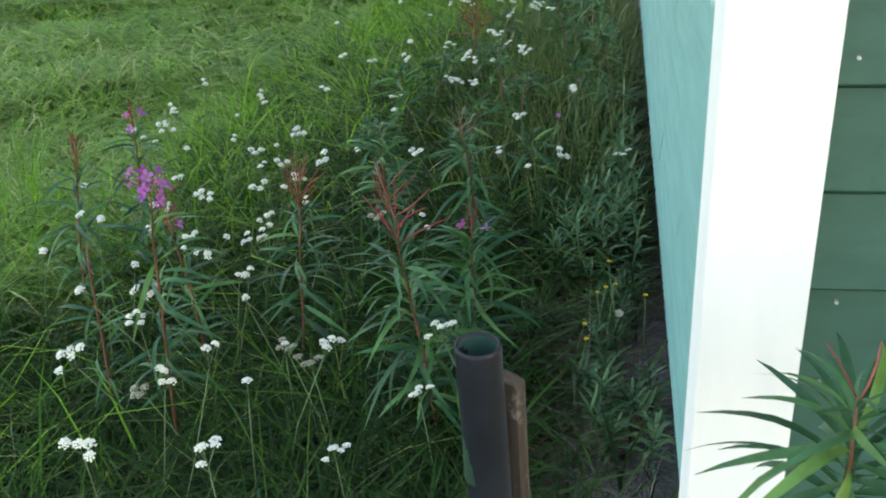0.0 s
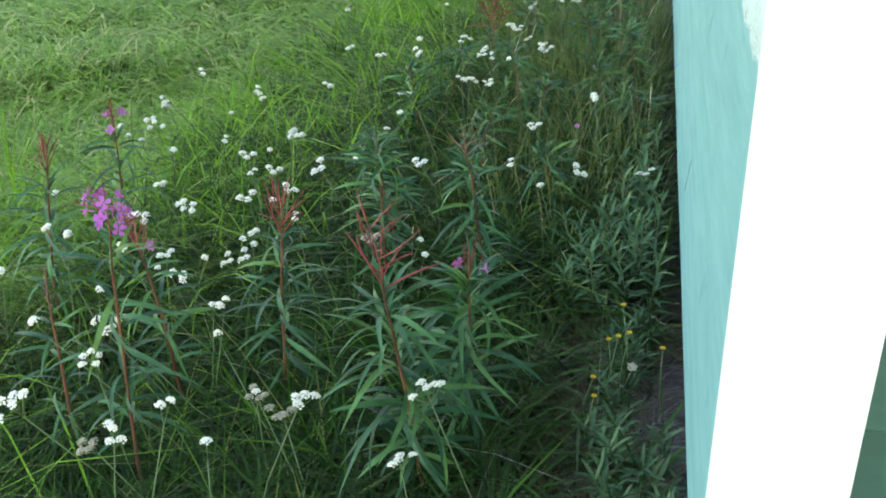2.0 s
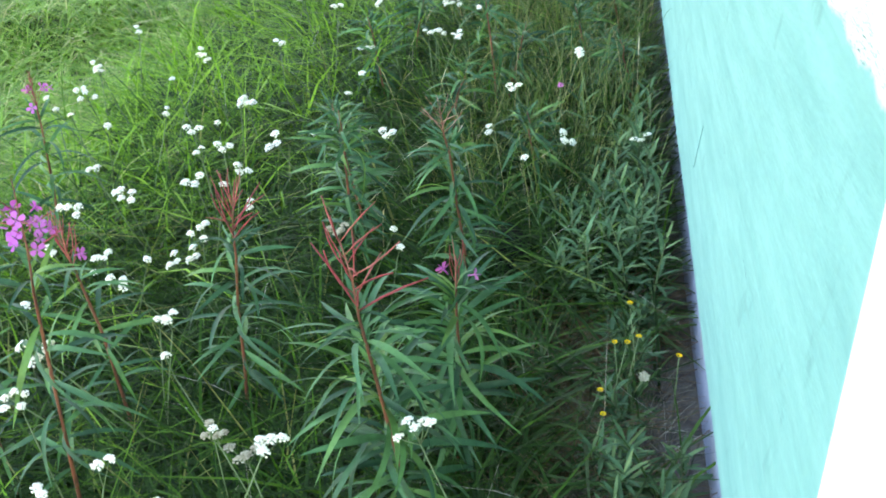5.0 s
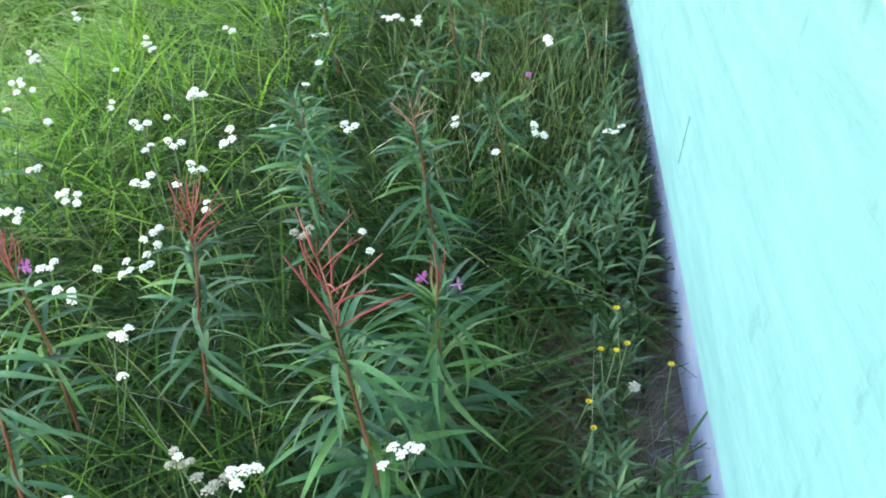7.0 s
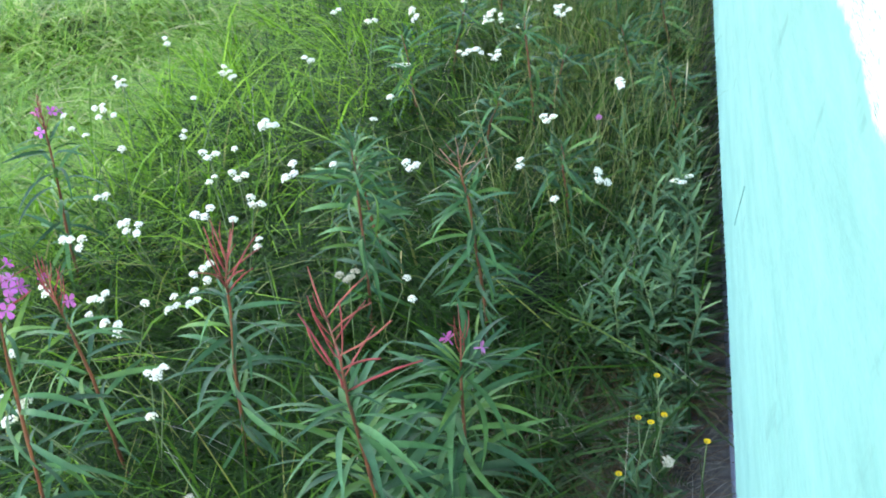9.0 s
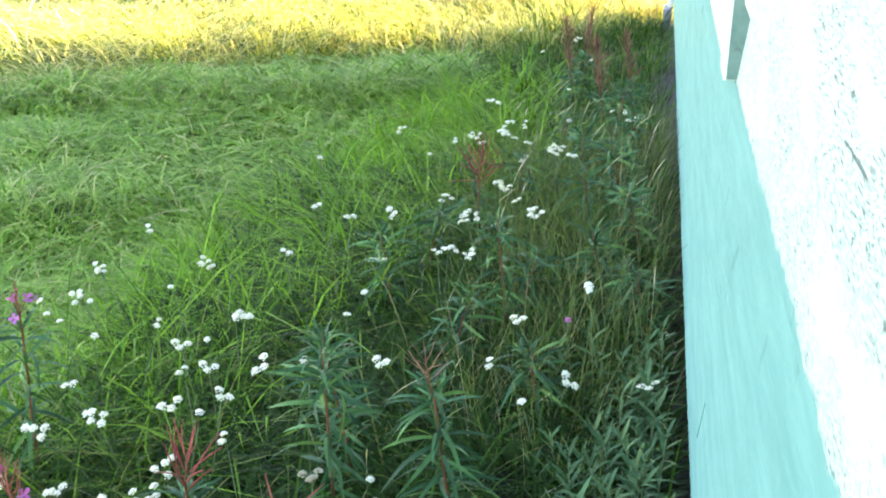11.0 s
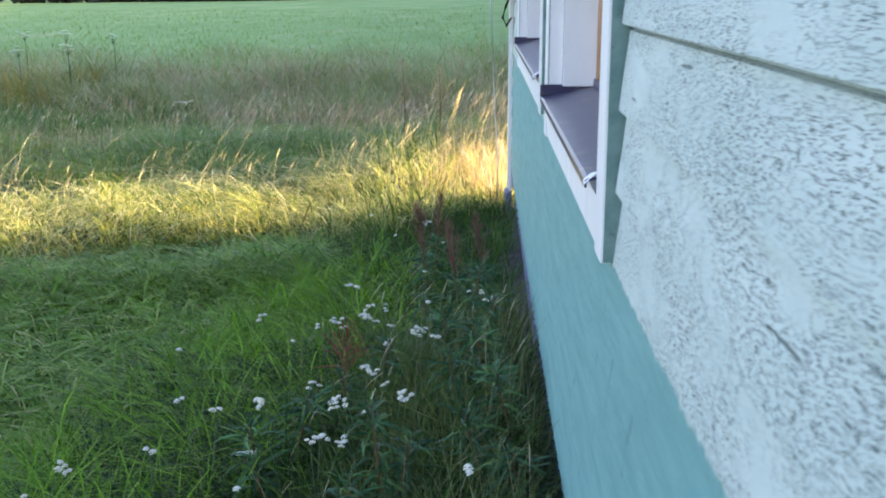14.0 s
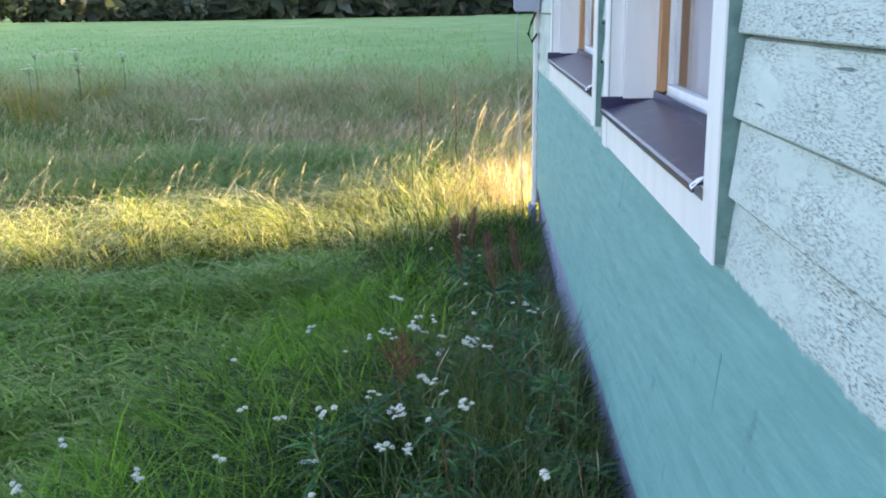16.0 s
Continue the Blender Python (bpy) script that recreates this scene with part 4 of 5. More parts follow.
PATCH_FAR = [(-0.71, 2.59, 0.355), (-0.49, 2.59, 0.355), (-0.56, 2.73, 0.355), (-1.21, 2.88, 0.355), (-0.84, 2.97, 0.355), (-0.51, 2.97, 0.355), (-0.39, 3.02, 0.385), (-0.42, 3.08, 0.355), (-0.68, 3.12, 0.355), (-0.73, 3.21, 0.355), (-0.59, 3.24, 0.355), (-1.02, 3.24, 0.355), (-0.63, 3.3, 0.355), (-0.56, 3.39, 0.355), (-0.4, 3.42, 0.355), (-0.16, 3.5, 0.355), (-0.25, 3.57, 0.355), (-0.19, 3.59, 0.355), (-0.72, 3.68, 0.355), (-0.44, 3.86, 0.355), (-0.38, 4.37, 0.355), (-0.62, 4.51, 0.355), (-0.48, 4.82, 0.355), (-0.78, 4.96, 0.355)]


def plant_yarrow(kind, x, y, z, r):
    g = float(ground_z(x, y))
    tilt = Matrix.Rotation(r.uniform(-0.15, 0.5), 4, "X") @ Matrix.Rotation(r.uniform(-0.38, 0.38), 4, "Y")
    size = max(0.4, (z - g) / 0.36 / (tilt @ Vector((0, 0, 1))).z)
    head = tilt @ Vector((0, 0, 0.36 * size))
    wide = r.uniform(0.75, 1.0)
    return Matrix.Translation((x - head.x, y - head.y, g)) @ tilt @ Matrix.Rotation(r.uniform(0, 6.28), 4, "Z") @ Matrix.Diagonal((wide, wide, size, 1))


ry = random.Random(5)
first = set()


def put_yarrow(k, spot):
    """The plant itself at its first spot, a copy of it at each later one."""
    m = plant_yarrow(k, *spot, ry)
    if k in first:
        copy_thing(KINDS[k], m @ Matrix.Diagonal((*KINDS[k].scale, 1)).inverted())
    else:
        KINDS[k].matrix_basis = m
        first.add(k)


for spot in PATCH_NEAR + PATCH_WALL + PATCH_MID + PATCH_FAR:
    k = ry.choices(range(5), (0.6, 1, 2.4, 2.4, 1.8) if spot[1] < 0.62 else (2.4, 3, 2.2, 1.0, 0.4) if spot[1] < 2.2 else (4, 3, 1.6, 0.6, 0.2))[0]
    put_yarrow(k, spot)
put_yarrow(5, (-0.78, 0.62, 0.32))
for spot in ((-0.72, 0.60, 0.30), (-0.70, 1.2, 0.34), (-1.02, 0.42, 0.34)):
    put_yarrow(5, spot)
put_yarrow(6, (-0.09, 0.86, 0.26))
for k, x, y, z in ((4, -0.446, 0.565, 0.416), (0, -0.79, 0.43, 0.36), (2, -1.02, 1.09, 0.33), (0, -0.58, 1.20, 0.33), (1, -1.10, 1.52, 0.33), (0, -1.31, 1.9, 0.33), (1, -0.62, 2.62, 0.28), (1, -1.16, 0.75, 0.36), (0, -1.2, 0.86, 0.36), (1, -1.25, 1.05, 0.36), (0, -0.80, 1.95, 0.33), (0, -0.83, 1.55, 0.36)):
    put_yarrow(k, (x, y, z))
for k, x, y, z in ((2, -0.63, 3.22, 0.38), (1, -0.6, 3.29, 0.38), (1, -0.55, 3.26, 0.38), (2, -0.71, 3.15, 0.38), (1, -0.77, 3.07, 0.38), (1, -0.52, 3.07, 0.38), (2, -0.4, 3.01, 0.38), (1, -0.36, 2.96, 0.38), (1, -0.42, 3.03, 0.38), (2, -0.56, 2.67, 0.38), (1, -0.52, 2.63, 0.38), (1, -0.72, 3.57, 0.38), (2, -0.62, 2.39, 0.38), (1, -0.43, 2.44, 0.38), (1, -0.65, 2.13, 0.38), (2, -0.61, 3.19, 0.38)):
    put_yarrow(k, (x, y, z))


def small_flower(name, x, y, z, label, category, head):
    g = float(ground_z(x, y))
    p = empty(name, (x, y, g), label, category, category + " plants")
    r = random.Random(int(x * 1000))
    pts = [Vector((0, 0, -0.01)), Vector((r.uniform(-0.02, 0.02), r.uniform(-0.02, 0.02), (z - g) * 0.5)), Vector((0, 0, z - g))]
    tube("stem", pts, [0.0014, 0.0012, 0.001], M_STEM, p, 5)
    bm = bmesh.new()
    if head == "daisy":
        for k in range(14):
            a = k * 2 * math.pi / 14
            d, e = Vector((math.cos(a), math.sin(a), 0.3)), Vector((-math.sin(a), math.cos(a), 0))
            bm.faces.new([bm.verts.new(pts[2] + q) for q in (d * 0.001, d * 0.0045 + e * 0.0011, d * 0.0062, d * 0.0045 - e * 0.0011)])
        part("flower_head", bm, M_YELLOW, p)
    else:
        for k in range(60):
            b, q = k * 2.399, math.acos(1 - 1.7 * (k + 0.5) / 60)
            d = Vector((math.sin(q) * math.cos(b), math.sin(q) * math.sin(b), math.cos(q)))
            e = d.orthogonal().normalized() * 0.001
            bm.faces.new([bm.verts.new(pts[2] + v) for v in (d * 0.003 + e, d * 0.009, d * 0.003 - e)])
        part("flower_head", bm, M_PETAL, p)


for x, y, z in ((-0.121, 0.90, 0.30), (-0.10, 0.93, 0.29), (-0.115, 1.0, 0.31), (-0.165, 0.84, 0.24), (-0.16, 0.78, 0.24), (-0.035, 0.87, 0.30), (-0.14, 0.96, 0.25)):
    small_flower("hawkweed", x, y, z, "small yellow hawkweed flower near the plinth", "hawkweed", "daisy")
small_flower("red_clover", -0.271, 1.848, 0.343, "pink clover head in the grass", "clover", "ball")

# black lump in the grass, put in for the shadowed gap between plants
bm = bmesh.new()
bmesh.ops.create_icosphere(bm, subdivisions=3, radius=1)
for v in bm.verts:
    v.co = Vector((v.co.x * 0.085, v.co.y * 0.12, v.co.z * 0.055)) * (1 + 0.18 * noise.noise(v.co * 1.7))
for f in bm.faces:
    f.smooth = True
gap_lump = part("dark_gap", bm, M_BLACK)
gap_lump.matrix_basis = Matrix.Translation((-0.385, 1.45, float(ground_z(-0.385, 1.45)) + 0.07)) @ Matrix.Rotation(0.4, 4, "Z")
tagged(gap_lump, "black lump standing in for the dark gap among the plants", "stone")

# ---- grass ----
bare = lambda x, y: rng.random(len(x)) < np.where((x > -0.30) & (y > 0.2) & (y < 1.25), 0.07, np.where(x > -0.16, 0.45, 1.0))
mown = lambda x, y: (x < -1.25 - 0.28 * np.sin(y * 1.3) + 0.1 * (y - 2.5)) & (y > 1.2)
unmown_edge = lambda x: 6.25 + 0.36 * x + 0.16 * np.sin(2.3 * x)

half = lambda x, y: rng.random(len(x)) < np.where((x > -0.52) & (y > 1.15), 0.55, np.where((x > -0.95) & (y < 2.9), np.where(x < -0.62, 0.42, np.where(y < 1.0, 0.2, 0.48)), np.where((x > -1.8) & (y < 1.3), 0.5, 1.0)))
x, y, az = tufts(34000, -2.6, 0.0, -0.9, 3.4, 0.03, 14, lambda x, y: bare(x, y) & half(x, y) & ~mown(x, y))
h = rng.gamma(9, 0.025, len(x)) * np.where(x > -0.4, 0.75, 1.0)
blades("meadow_grass", x, y, h, rng.uniform(0.003, 0.0082, len(x)), rng.uniform(0.4, 1.9, len(x)), M_GRASS, az=az, label="tangled green meadow grass beside the house", flat=0.06)
x, y, az = tufts(20000, -2.0, -0.02, 2.6, 6.8, 0.05, 14, lambda x, y: ~mown(x, y) & (y < unmown_edge(x) + 0.2))
blades("meadow_grass", x, y, rng.gamma(9, 0.022, len(x)), rng.uniform(0.003, 0.0075, len(x)), rng.uniform(0.3, 1.6, len(x)), M_GRASS, az=az, label="tangled green meadow grass along the wall", flat=0.2)
lush = lambda x, y: (((x + 1.25 - 0.2 * (y - 2.6)) / 0.5) ** 2 + ((y - 3.2) / 1.9) ** 2 < rng.uniform(0.4, 1.25, len(x)))
x, y, az = tufts(22000, -2.2, -0.2, 1.0, 5.6, 0.05, 18, lush)
blades("lush_grass", x, y, rng.gamma(11, 0.023, len(x)), rng.uniform(0.004, 0.0105, len(x)), rng.uniform(0.3, 1.8, len(x)), M_LUSH, az=az, label="bright green tufts of fresh long grass", flat=0.2)
x, y, az = tufts(450, -2.2, -1.0, -0.3, 2.2, 0.05, 12)
blades("lush_grass", x, y, rng.gamma(14, 0.024, len(x)), rng.uniform(0.004, 0.0085, len(x)), rng.uniform(0.5, 1.6, len(x)), M_LUSH, az=az, label="scattered long bright blades arching over the weeds", flat=0.3)
ridge = lambda x, y: np.exp(-((y - 4.25 - 0.16 * x - 0.9 + 0.1 * np.sin(3 * x)) / 0.2) ** 2) + 0.7 * np.exp(-((y - 3.1 - 0.3 * x - 0.8 + 0.08 * np.sin(4 * x)) / 0.17) ** 2)
lump = lambda x, y: 0.5 + 0.5 * np.sin(1.9 * y + 0.8 * x + 0.9 * np.sin(2.1 * x) + 0.6 * np.sin(4.3 * y + x))
swath = lambda x, y: 2.7 + 0.8 * np.sin(1.3 * x + 0.9 * y) + 0.5 * np.sin(2.9 * y - 1.1 * x)


def combed(x, y, az, share_of, spread):
    """The way the blades lie: most of them along the swath."""
    return np.where(rng.random(len(x)) < share_of, swath(x, y) + rng.normal(0, spread, len(x)), az)


x, y, az = tufts(76000, -5.5, -0.7, 1.0, 6.8, 0.07, 22, lambda x, y: mown(x, y) & (y < unmown_edge(x) + 0.3))
blades("mown_grass", x, y, rng.uniform(0.07, 0.17, len(x)), rng.uniform(0.003, 0.0085, len(x)) * np.clip(0.55 + 0.2 * y, 1, 1.6), rng.uniform(0.7, 2.5, len(x)), M_HAY, az=combed(x, y, az, 0.4, 0.8), base=(0.01 + 0.09 * lump(x, y) ** 2 + 0.05 * lump(3.3 * x, 3.1 * y) + 0.15 * ridge(x, y)) * rng.random(len(x)), stiff=1.1, label="cut grass lying in flattened swaths", flat=0.65)
x, y, az = tufts(30000, -5.5, -0.5, 1.0, 6.9, 0.05, 16, lambda x, y: mown(x, y) & (y < unmown_edge(x) + 0.3))
blades("mown_grass", x, y, rng.uniform(0.07, 0.22, len(x)) * (0.6 + 0.6 * lump(x + 0.4, y) + 0.5 * ridge(x, y)), rng.uniform(0.003, 0.007, len(x)) * np.clip(0.55 + 0.2 * y, 1, 1.5), rng.uniform(0.5, 2.0, len(x)), M_LUSH, az=combed(x, y, az, 0.3, 0.9), label="green regrowth bending over the cut grass", stiff=1.5, flat=0.4)

# the uncut grass beyond the lawn: flopped over at its edge, standing up by the house
tall_zone = lambda x, y: (y > unmown_edge(x)) & (y < unmown_edge(x) + 2.0 + 1.2 * np.clip((x + 2.0) / 1.4, 0, 1))
by_corner = lambda x: np.clip((x + 1.7) / 1.3, 0, 1)
x, y, az = tufts(30000, -7.0, -0.6, 3.4, 8.6, 0.06, 18, lambda x, y: tall_zone(x, y) & (rng.random(len(x)) > by_corner(x)))
into = y - unmown_edge(x)
droop = np.where(rng.random(len(x)) < 0.75, -2.25 + 0.7 * np.sin(1.7 * x + y) + rng.normal(0, 0.5, len(x)), az)
h = rng.gamma(14, 0.022, len(x)) * (0.75 + 0.45 * lump(2.2 * x, 2 * y)) * np.where(into < 0.25, 0.85, 1.0)
blades("tall_grass", x, y, h, rng.uniform(0.004, 0.0105, len(x)), rng.uniform(0.7, 2.0, len(x)), M_TALL, az=droop, base=0.14 * rng.random(len(x)) * np.clip(into / 0.25, 0, 1), stiff=1.6, label="long sunlit grass flopped over at the edge of the lawn", flat=0.55, segs=(0.0, 0.25, 0.5, 0.75, 1.0))
# front of the uncut grass: its shade is given by the darker green
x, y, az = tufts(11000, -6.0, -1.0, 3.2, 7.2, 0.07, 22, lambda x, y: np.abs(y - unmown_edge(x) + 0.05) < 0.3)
blades("meadow_grass", x, y, rng.gamma(14, 0.017, len(x)), rng.uniform(0.003, 0.0075, len(x)), rng.uniform(0.7, 1.9, len(x)), M_GRASS, az=-2.1 + rng.normal(0, 0.7, len(x)), stiff=1.6, label="grass hanging over the edge of the lawn, darker green for its shade", flat=0.5)
x, y, az = tufts(14000, -2.3, 1.2, 5.2, 10.4, 0.05, 26, lambda x, y: tall_zone(x, y) & (rng.random(len(x)) < by_corner(x)))
h = rng.gamma(14, 0.026, len(x)) * (0.85 + 0.55 * by_corner(x)) * np.clip(1.0 - 1.0 * (x + 0.85), 0.42, 1.0) * (0.72 + 0.45 * lump(1.7 * x, 1.5 * y))
blades("tall_grass", x, y, h, rng.uniform(0.004, 0.011, len(x)), rng.uniform(0.2, 1.2, len(x)), M_TALL, az=az, label="tall sunlit grass standing by the corner of the house", flat=0.12)
x, y, az = tufts(9000, -3.6, -0.6, 7.8, 11.4, 0.16, 120, lambda x, y: (y > unmown_edge(x) + 1.9))
blades("rough_grass", x, y, rng.gamma(14, 0.027, len(x)), rng.uniform(0.004, 0.009, len(x)), rng.uniform(0.5, 1.6, len(x)), M_GREENT, az=az, label="shaded dark green tussocks behind the sunlit grass", flat=0.4)
x, y, az = tufts(9000, -7.5, -2.0, 5.0, 10.5, 0.12, 24, lambda x, y: (y > unmown_edge(x) + 1.6) & (y < unmown_edge(x) + 4.2))
blades("rough_grass", x, y, rng.gamma(10, 0.026, len(x)), rng.uniform(0.004, 0.011, len(x)), rng.uniform(0.5, 1.8, len(x)), M_MID, az=az, label="pale rough grass behind the sunlit edge", flat=0.4)
x, y, az = tufts(600, -0.7, 0.1, 6.5, 8.0, 0.06, 30)
blades("rust_grass", x, y, rng.gamma(14, 0.026, len(x)), rng.uniform(0.003, 0.008, len(x)), rng.uniform(0.2, 0.8, len(x)), M_REDG, az=az, label="pinkish dry grass by the far corner of the house")
x, y = scatter(1500, -7.0, 0.9, 4.2, 10.0, tall_zone)
h = rng.gamma(26, 0.020, len(x)) * (1 + 0.55 * by_corner(x))


def seed_stalks(name, x, y, h, mat, label, width=0.0016, head=0.007):
    """Flowering stalks: a thin culm that ends in a drooping ear."""
    n = len(x)
    az = rng.normal(0.2, 0.5, n)
    d = np.stack([np.cos(az), np.sin(az)], 1)
    lean = rng.uniform(0.15, 0.5, n)
    w2 = np.stack([np.cos(az + 1.57), np.sin(az + 1.57)], 1)
    z0 = ground_z(x, y)
    rows = []
    for s, w in ((0, width), (0.5, width), (0.78, width), (0.84, head), (0.93, head * 0.8), (1.0, 0)):
        c = np.stack([x + d[:, 0] * lean * h * s**2.2, y + d[:, 1] * lean * h * s**2.2, z0 + h * (s - 0.12 * s**5)], 1)
        ww = np.concatenate([w2 * w / 2, np.zeros((n, 1))], 1)
        rows += [c] if w == 0 else [c - ww, c + ww]
    k = len(rows)
    i = (np.arange(n) * k)[:, None]
    quads = np.concatenate([i + np.array([[2 * j, 2 * j + 1, 2 * j + 3, 2 * j + 2]]) for j in range(4)])
    tris = i + np.array([[k - 3, k - 2, k - 1]])
    tagged(array_mesh(name, np.stack(rows, 1).reshape(-1, 3), quads, tris, mat), label, "grass", "", "stuff")


seed_stalks("seeding_grass", x, y, h, M_SEED, "pale seed heads of tall grass catching the sun")
x, y = scatter(70, -0.8, -0.05, 1.4, 4.2)
seed_stalks("seeding_grass", x, y, rng.uniform(0.25, 0.45, len(x)), M_SEED, "thin dry seed stalks near the wall", 0.0010, 0.0035)

def patchy(x, y, f=1.0):
    """Uneven growth: tall clumps and thin places."""
    return 0.62 + 0.38 * np.sin(1.1 * f * x + 0.7 * np.sin(0.9 * f * y)) * np.sin(0.8 * f * y + 1.3 * np.sin(0.6 * f * x)) + 0.22 * np.sin(3.1 * f * x + 2.3 * f * y)


x, y, az = tufts(38000, -12, 2.2, 4.8, 14.5, 0.16, 24, lambda x, y: (y > unmown_edge(x) + 1.2 + 1.4 * (x > -1.8)) & (rng.random(len(x)) < 0.2 + 0.8 * patchy(x, y)))
blades("rough_grass", x, y, rng.gamma(9, 0.026, len(x)) * (0.2 + 1.0 * patchy(x, y)), rng.uniform(0.006, 0.014, len(x)), rng.uniform(0.6, 2.0, len(x)), M_MID, az=az, label="shaded rough green grass before the ditch", flat=0.4)
x, y = scatter(15000, -12, 2.2, 8.6, 14.0, lambda x, y: rng.random(len(x)) < 1.1 - patchy(x, y), 0.3)
blades("rust_grass", x, y, rng.gamma(9, 0.022, len(x)), rng.uniform(0.005, 0.010, len(x)), rng.uniform(0.2, 0.8, len(x)), M_REDG, label="thin pinkish seeding grass between green tussocks", segs=(0.0, 0.5, 1.0))
x, y = scatter(1500, -11, 1.0, 9.0, 14.0)
seed_stalks("seeding_grass", x, y, rng.uniform(0.3, 0.6, len(x)), M_SEED, "pale seed stalks over the rough grass", 0.003, 0.012)
x, y, az = tufts(34000, -24, 3, 14.3, 18.8, 0.22, 30, lambda x, y: rng.random(len(x)) < 0.5 + 0.7 * patchy(x, y, 1.4))
blades("tall_weeds", x, y, rng.gamma(10, 0.046, len(x)) * (0.35 + 0.85 * patchy(x, y, 1.4)), rng.uniform(0.010, 0.020, len(x)), rng.uniform(0.4, 1.5, len(x)), M_WEED, az=az, label="bank of tall grey-green weeds along the ditch", category="weeds")
x, y, az = tufts(17000, -12, 4, 13.6, 20, 0.3, 40, lambda x, y: rng.random(len(x)) < 0.25 + patchy(x + 2, y, 1.2) * (x > -6))
blades("rust_grass", x, y, rng.gamma(10, 0.040, len(x)) * (0.5 + 0.7 * patchy(x, y, 2.0)), rng.uniform(0.007, 0.015, len(x)), rng.uniform(0.3, 1.2, len(x)), M_REDG, az=az, label="rust-coloured seeding grass along the ditch", segs=(0.0, 0.5, 1.0))
x, y, az = tufts(9000, -13, -4.6, 12.0, 16.5, 0.3, 150)
blades("rough_grass", x, y, rng.gamma(12, 0.032, len(x)), rng.uniform(0.006, 0.014, len(x)), rng.uniform(0.4, 1.5, len(x)), M_GREENT, az=az, label="green tussocks along the near side of the ditch", flat=0.3)
x, y, az = tufts(600, -9.5, -6.6, 14.6, 16.6, 0.14, 50)
blades("goldenrod_clump", x, y, rng.gamma(12, 0.05, len(x)), rng.uniform(0.012, 0.022, len(x)), rng.uniform(0.2, 0.8, len(x)), M_GOLD, az=az, label="yellowing goldenrod weeds before the ditch", category="weeds")
x, y, az = tufts(9000, -26, 4, 17.5, 27, 0.4, 40)
blades("tall_weeds", x, y, rng.gamma(10, 0.034, len(x)), rng.uniform(0.010, 0.020, len(x)), rng.uniform(0.4, 1.4, len(x)), M_WEED, az=az, label="scattered grey-green weeds at the edge of the field", category="weeds")
x, y = scatter(36000, -40, 10, 0, 1)
x, y = x * (0.6 + 0.9 * y), 17.5 + 70 * y**1.8
blades("field_grass", x, y, rng.uniform(0.08, 0.22, len(x)), rng.uniform(0.012, 0.03, len(x)), rng.uniform(0.3, 1.2, len(x)), M_FIELD, label="short pale green grass of the far field", segs=(0.0, 0.5, 1.0))

# thin olive grass along the wall
x, y, az = tufts(3000, -0.6, -0.03, 1.5, 3.8, 0.05, 16)
blades("fine_grass", x, y, rng.gamma(14, 0.024, len(x)), rng.uniform(0.0012, 0.003, len(x)), rng.uniform(0.1, 0.7, len(x)), M_FINE, az=az, label="thin olive-brown grass standing along the wall", flat=0.1)
x, y, az = tufts(1300, -0.42, -0.1, 0.45, 1.3, 0.05, 40)
blades("dead_grass", x, y, rng.uniform(0.08, 0.22, len(x)), rng.uniform(0.001, 0.0024, len(x)), rng.uniform(0.6, 2.2, len(x)), M_DEAD, az=az, label="dead brown grass collapsed beside the fireweeds", flat=0.5)

# dry litter by the plinth
x, y = scatter(11000, -0.36, -0.02, -0.2, 1.4)
blades("dry_litter", x, y, rng.uniform(0.012, 0.05, len(x)), rng.uniform(0.001, 0.0026, len(x)), rng.uniform(1.5, 6, len(x)), M_STRAW, stiff=1.0, label="dead stalks and litter on bare soil by the plinth", flat=0.8, category="litter")
x, y = scatter(450, -1.4, -0.05, -0.2, 3.2)
blades("dry_litter", x, y, rng.uniform(0.12, 0.32, len(x)), rng.uniform(0.001, 0.002, len(x)), rng.uniform(0.3, 1.8, len(x)), M_STRAW, label="dry brown stalks scattered through the grass", category="litter")

# broad low leaves under the grass, their colour darkened for the shade down there
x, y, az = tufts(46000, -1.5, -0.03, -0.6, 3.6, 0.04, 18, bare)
blades("low_foliage", x, y, rng.uniform(0.07, 0.24, len(x)), rng.uniform(0.005, 0.012, len(x)), rng.uniform(0.6, 1.7, len(x)), M_FERN, az=az, label="low weeds under the meadow grass, green deepened for the shade there", category="foliage")


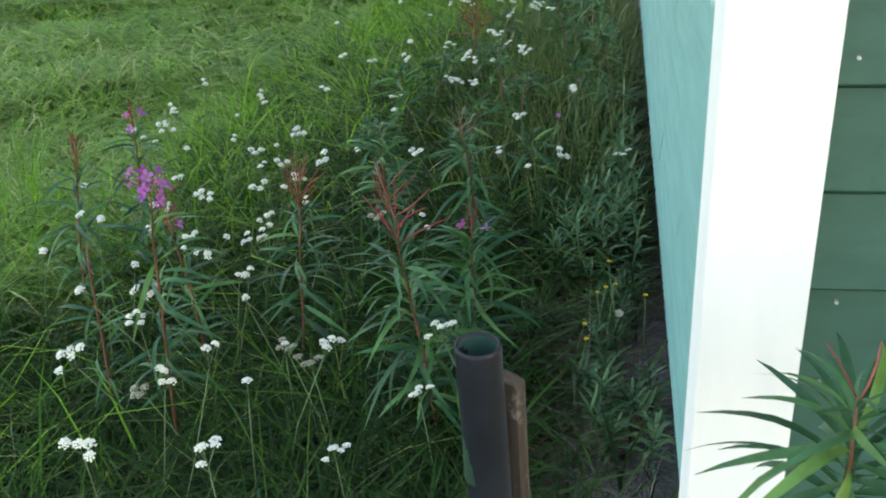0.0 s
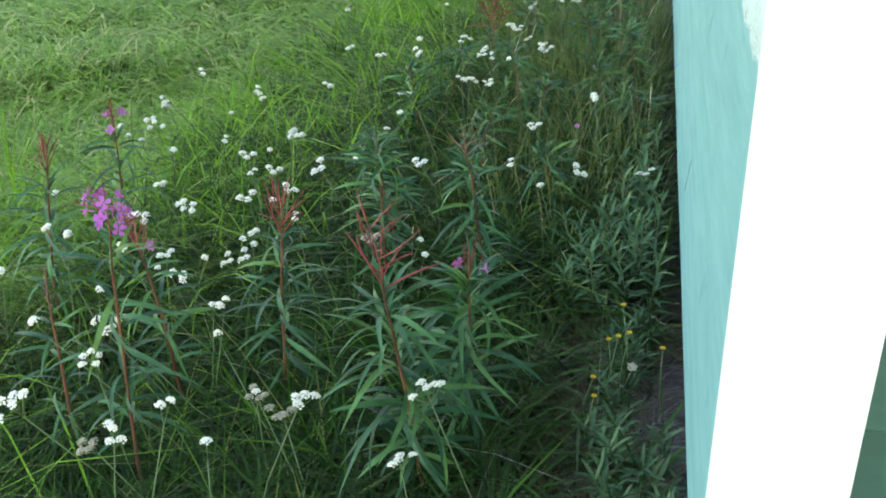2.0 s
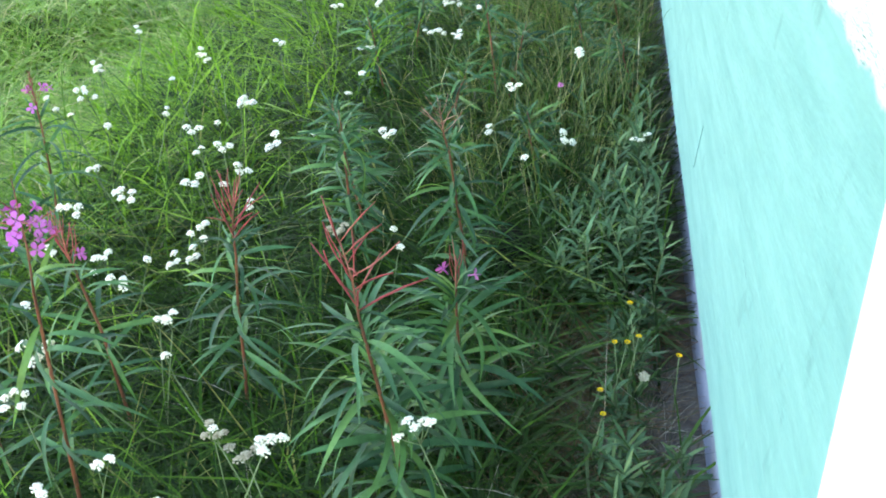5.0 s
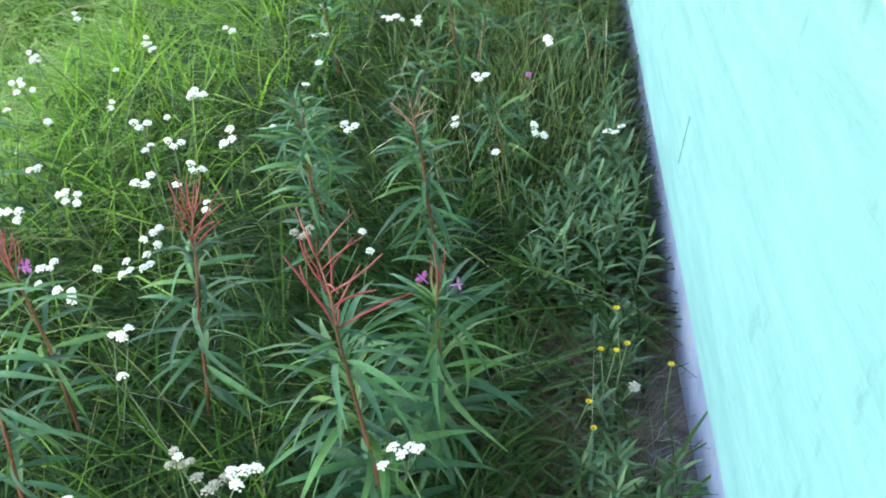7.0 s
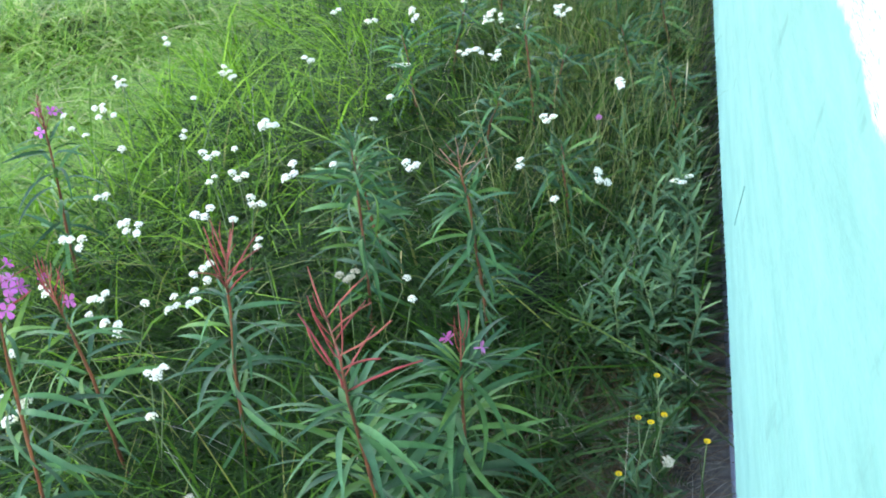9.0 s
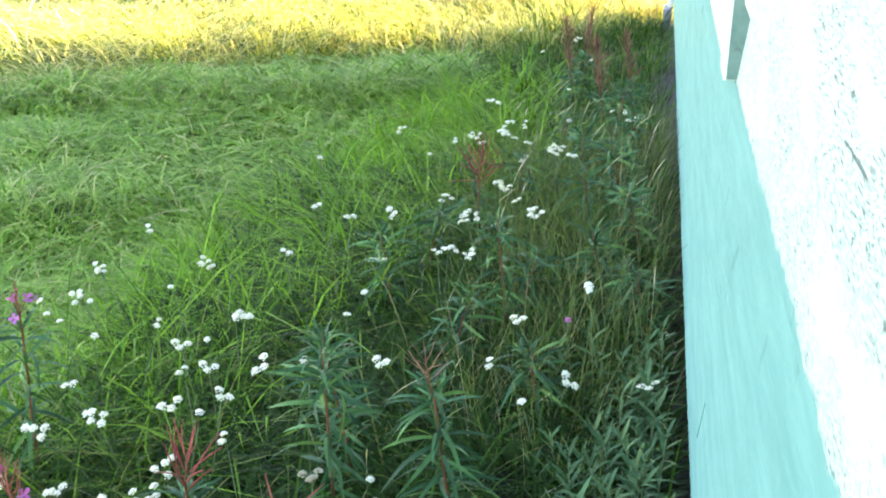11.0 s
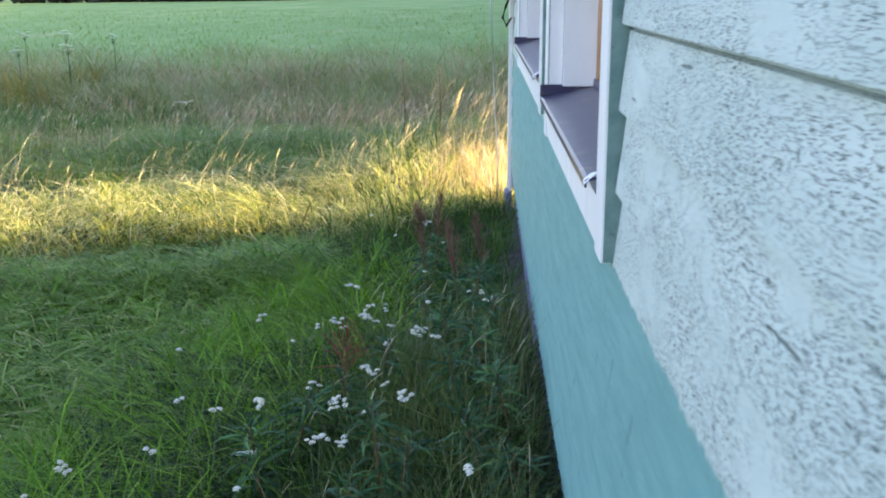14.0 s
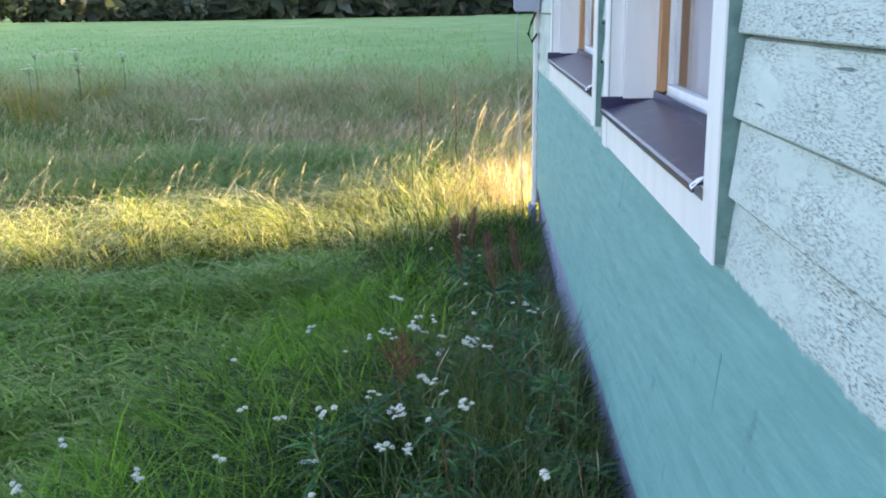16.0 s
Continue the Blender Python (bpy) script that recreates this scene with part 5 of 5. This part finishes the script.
# ---- woods ----
def woods(name, line, depth, height, n, size, label):
    """Trees along a line: trunks, and crowns of many small leaf clumps with gaps."""
    a, b = np.array(line[0], float), np.array(line[1], float)
    length = np.linalg.norm(b - a)
    t_n = int(length / 0.8)
    tc = (np.arange(t_n) + rng.random(t_n)) / t_n
    base = a + (b - a) * tc[:, None] + rng.normal(0, depth / 3, (t_n, 2))
    tall = height * rng.uniform(0.65, 1.15, t_n)
    k = rng.integers(0, t_n, n)
    s = rng.random(n) ** 0.8
    rad = tall[k] * 0.22 * np.sin(np.pi * np.clip(0.12 + 0.88 * s, 0, 1)) ** 0.7 + 0.3
    ang, q = rng.uniform(0, 6.28, n), np.sqrt(rng.random(n))
    c = np.stack([base[k, 0] + rad * q * np.cos(ang), base[k, 1] + rad * q * np.sin(ang), tall[k] * (0.03 + 0.97 * s) + ground_z(base[k, 0], base[k, 1])], 1)
    u = rng.normal(0, 1, (n, 3))
    u /= np.linalg.norm(u, axis=1)[:, None]
    v = np.cross(u, rng.normal(0, 1, (n, 3)))
    v /= np.linalg.norm(v, axis=1)[:, None]
    z = size * rng.uniform(0.5, 1.3, n)[:, None]
    verts = np.stack([c - u * z, c - v * z * 0.6, c + u * z, c + v * z * 0.6], 1).reshape(-1, 3)
    quads = (np.arange(n) * 4)[:, None] + np.arange(4)[None, :]
    w = tagged(array_mesh(name, verts, quads, np.zeros((0, 3), int), M_WOODS), label, "woods", "", "stuff")
    bm = bmesh.new()
    for p, h in zip(base[:160].tolist(), tall[:160].tolist()):
        g = float(ground_z(p[0], p[1]))
        add_tube(bm, [(p[0], p[1], g - 0.1), (p[0] + 0.1, p[1], g + h * 0.5), (p[0], p[1] + 0.1, g + h * 0.9)], [h * 0.018, h * 0.012, 0.02], 6)
    part("trunks", bm, M_BARK, w)


woods("far_woods", ((-150, 60), (-34, 150)), 6, 12, 170000, 0.62, "dark woods at the edge of the field")
woods("far_woods", ((-50, 138), (45, 270)), 8, 14, 70000, 1.9, "dark woods far across the field")
# added trees, hidden by the house: they only keep the sun off the field
woods("tree_row", ((9.7, 15.05), (13, 30)), 1.6, 14, 26000, 0.7, "unseen row of trees, added behind the house to shade the field")
woods("tree_row", ((14, 31), (30, 110)), 3, 19, 60000, 1.3, "unseen tall woods, added beside the field to block the sun")
woods("tree_row", ((30, 110), (70, 300)), 4, 24, 30000, 2.6, "unseen tall woods, added beside the field to block the sun")

woods("far_woods", ((-60, 190), (70, 340)), 8, 17, 40000, 2.8, "dark woods far across the field")


# ---- tall weeds at the edge of the ditch ----
def umbel_plant(x, y, h, seed):
    r = random.Random(seed)
    g = float(ground_z(x, y))
    p = empty("cow_parsley", (x, y, g), "tall white-flowered cow parsley at the ditch", "cow parsley", "cow parsley by the ditch")
    bs, bm = bmesh.new(), bmesh.new()
    add_tube(bs, [(0, 0, -0.05), (0.02, 0, h * 0.6), (0, 0.02, h * 0.85)], [0.01, 0.008, 0.005], 5)
    for k in range(7):
        a = k * 2.399
        tip = Vector((math.cos(a) * 0.09 * (k > 0), math.sin(a) * 0.09 * (k > 0), h * r.uniform(0.93, 1.03)))
        add_tube(bs, [(0, 0.02, h * 0.82), tip], [0.004, 0.002], 4)
        for j in range(16):
            b, q = j * 2.399, 0.009 * math.sqrt(j)
            c = tip + Vector((q * math.cos(b), q * math.sin(b), -q * 0.2))
            bm.faces.new([bm.verts.new(c + Vector((0.008 * math.cos(t), 0.008 * math.sin(t), 0.002 * math.sin(3 * t)))) for t in [2 * math.pi * i / 5 for i in range(5)]])
    part("stem", bs, M_STEM, p)
    tagged(part("flower_head", bm, M_WHITEF, p), kind="stuff")


for k, (x, y, h) in enumerate(((-7.0, 16.5, 1.05), (-6.4, 17.0, 0.95), (-6.75, 15.9, 0.9), (-8.0, 17.2, 1.0), (-7.6, 16.0, 0.85), (-3.9, 12.4, 0.5))):
    umbel_plant(x, y, h, k)


def dock(x, y, h, seed):
    """A seeding dock: branched rusty spikes."""
    r = random.Random(seed)
    g = float(ground_z(x, y))
    p = empty("dock", (x, y, g), "rusty pink seeding dock above the tall grass", "dock", "docks in the grass")
    bs = bmesh.new()
    add_tube(bs, [(0, 0, -0.05), (0.02, 0.01, h * 0.5), (0, 0, h)], [0.008, 0.006, 0.002], 5)
    part("stem", bs, M_REDSTEM, p)
    bm = bmesh.new()
    for k in range(260):
        s = r.uniform(0.5, 1.0)
        a = r.uniform(0, 6.28)
        q = r.uniform(0.005, 0.10) * (1.15 - s)
        c = Vector((math.cos(a) * q * 2, math.sin(a) * q * 2, h * s + q))
        u, v = Vector((r.gauss(0, 1), r.gauss(0, 1), r.gauss(0, 1))).normalized() * 0.006, Vector((r.gauss(0, 1), r.gauss(0, 1), r.gauss(0, 1))).normalized() * 0.006
        bm.faces.new([bm.verts.new(c + w) for w in (-u, -v, u, v)])
    tagged(part("seed_spike", bm, M_SEEDRED, p), kind="stuff")


M_SEEDRED = leafy("dock_seed", [(0, (0.46, 0.32, 0.24)), (1.0, (0.66, 0.52, 0.42))], 0.3)
for k, (x, y, h) in enumerate(((-0.95, 9.5, 0.95), (-0.62, 9.9, 0.85))):
    dock(x, y, h, k)
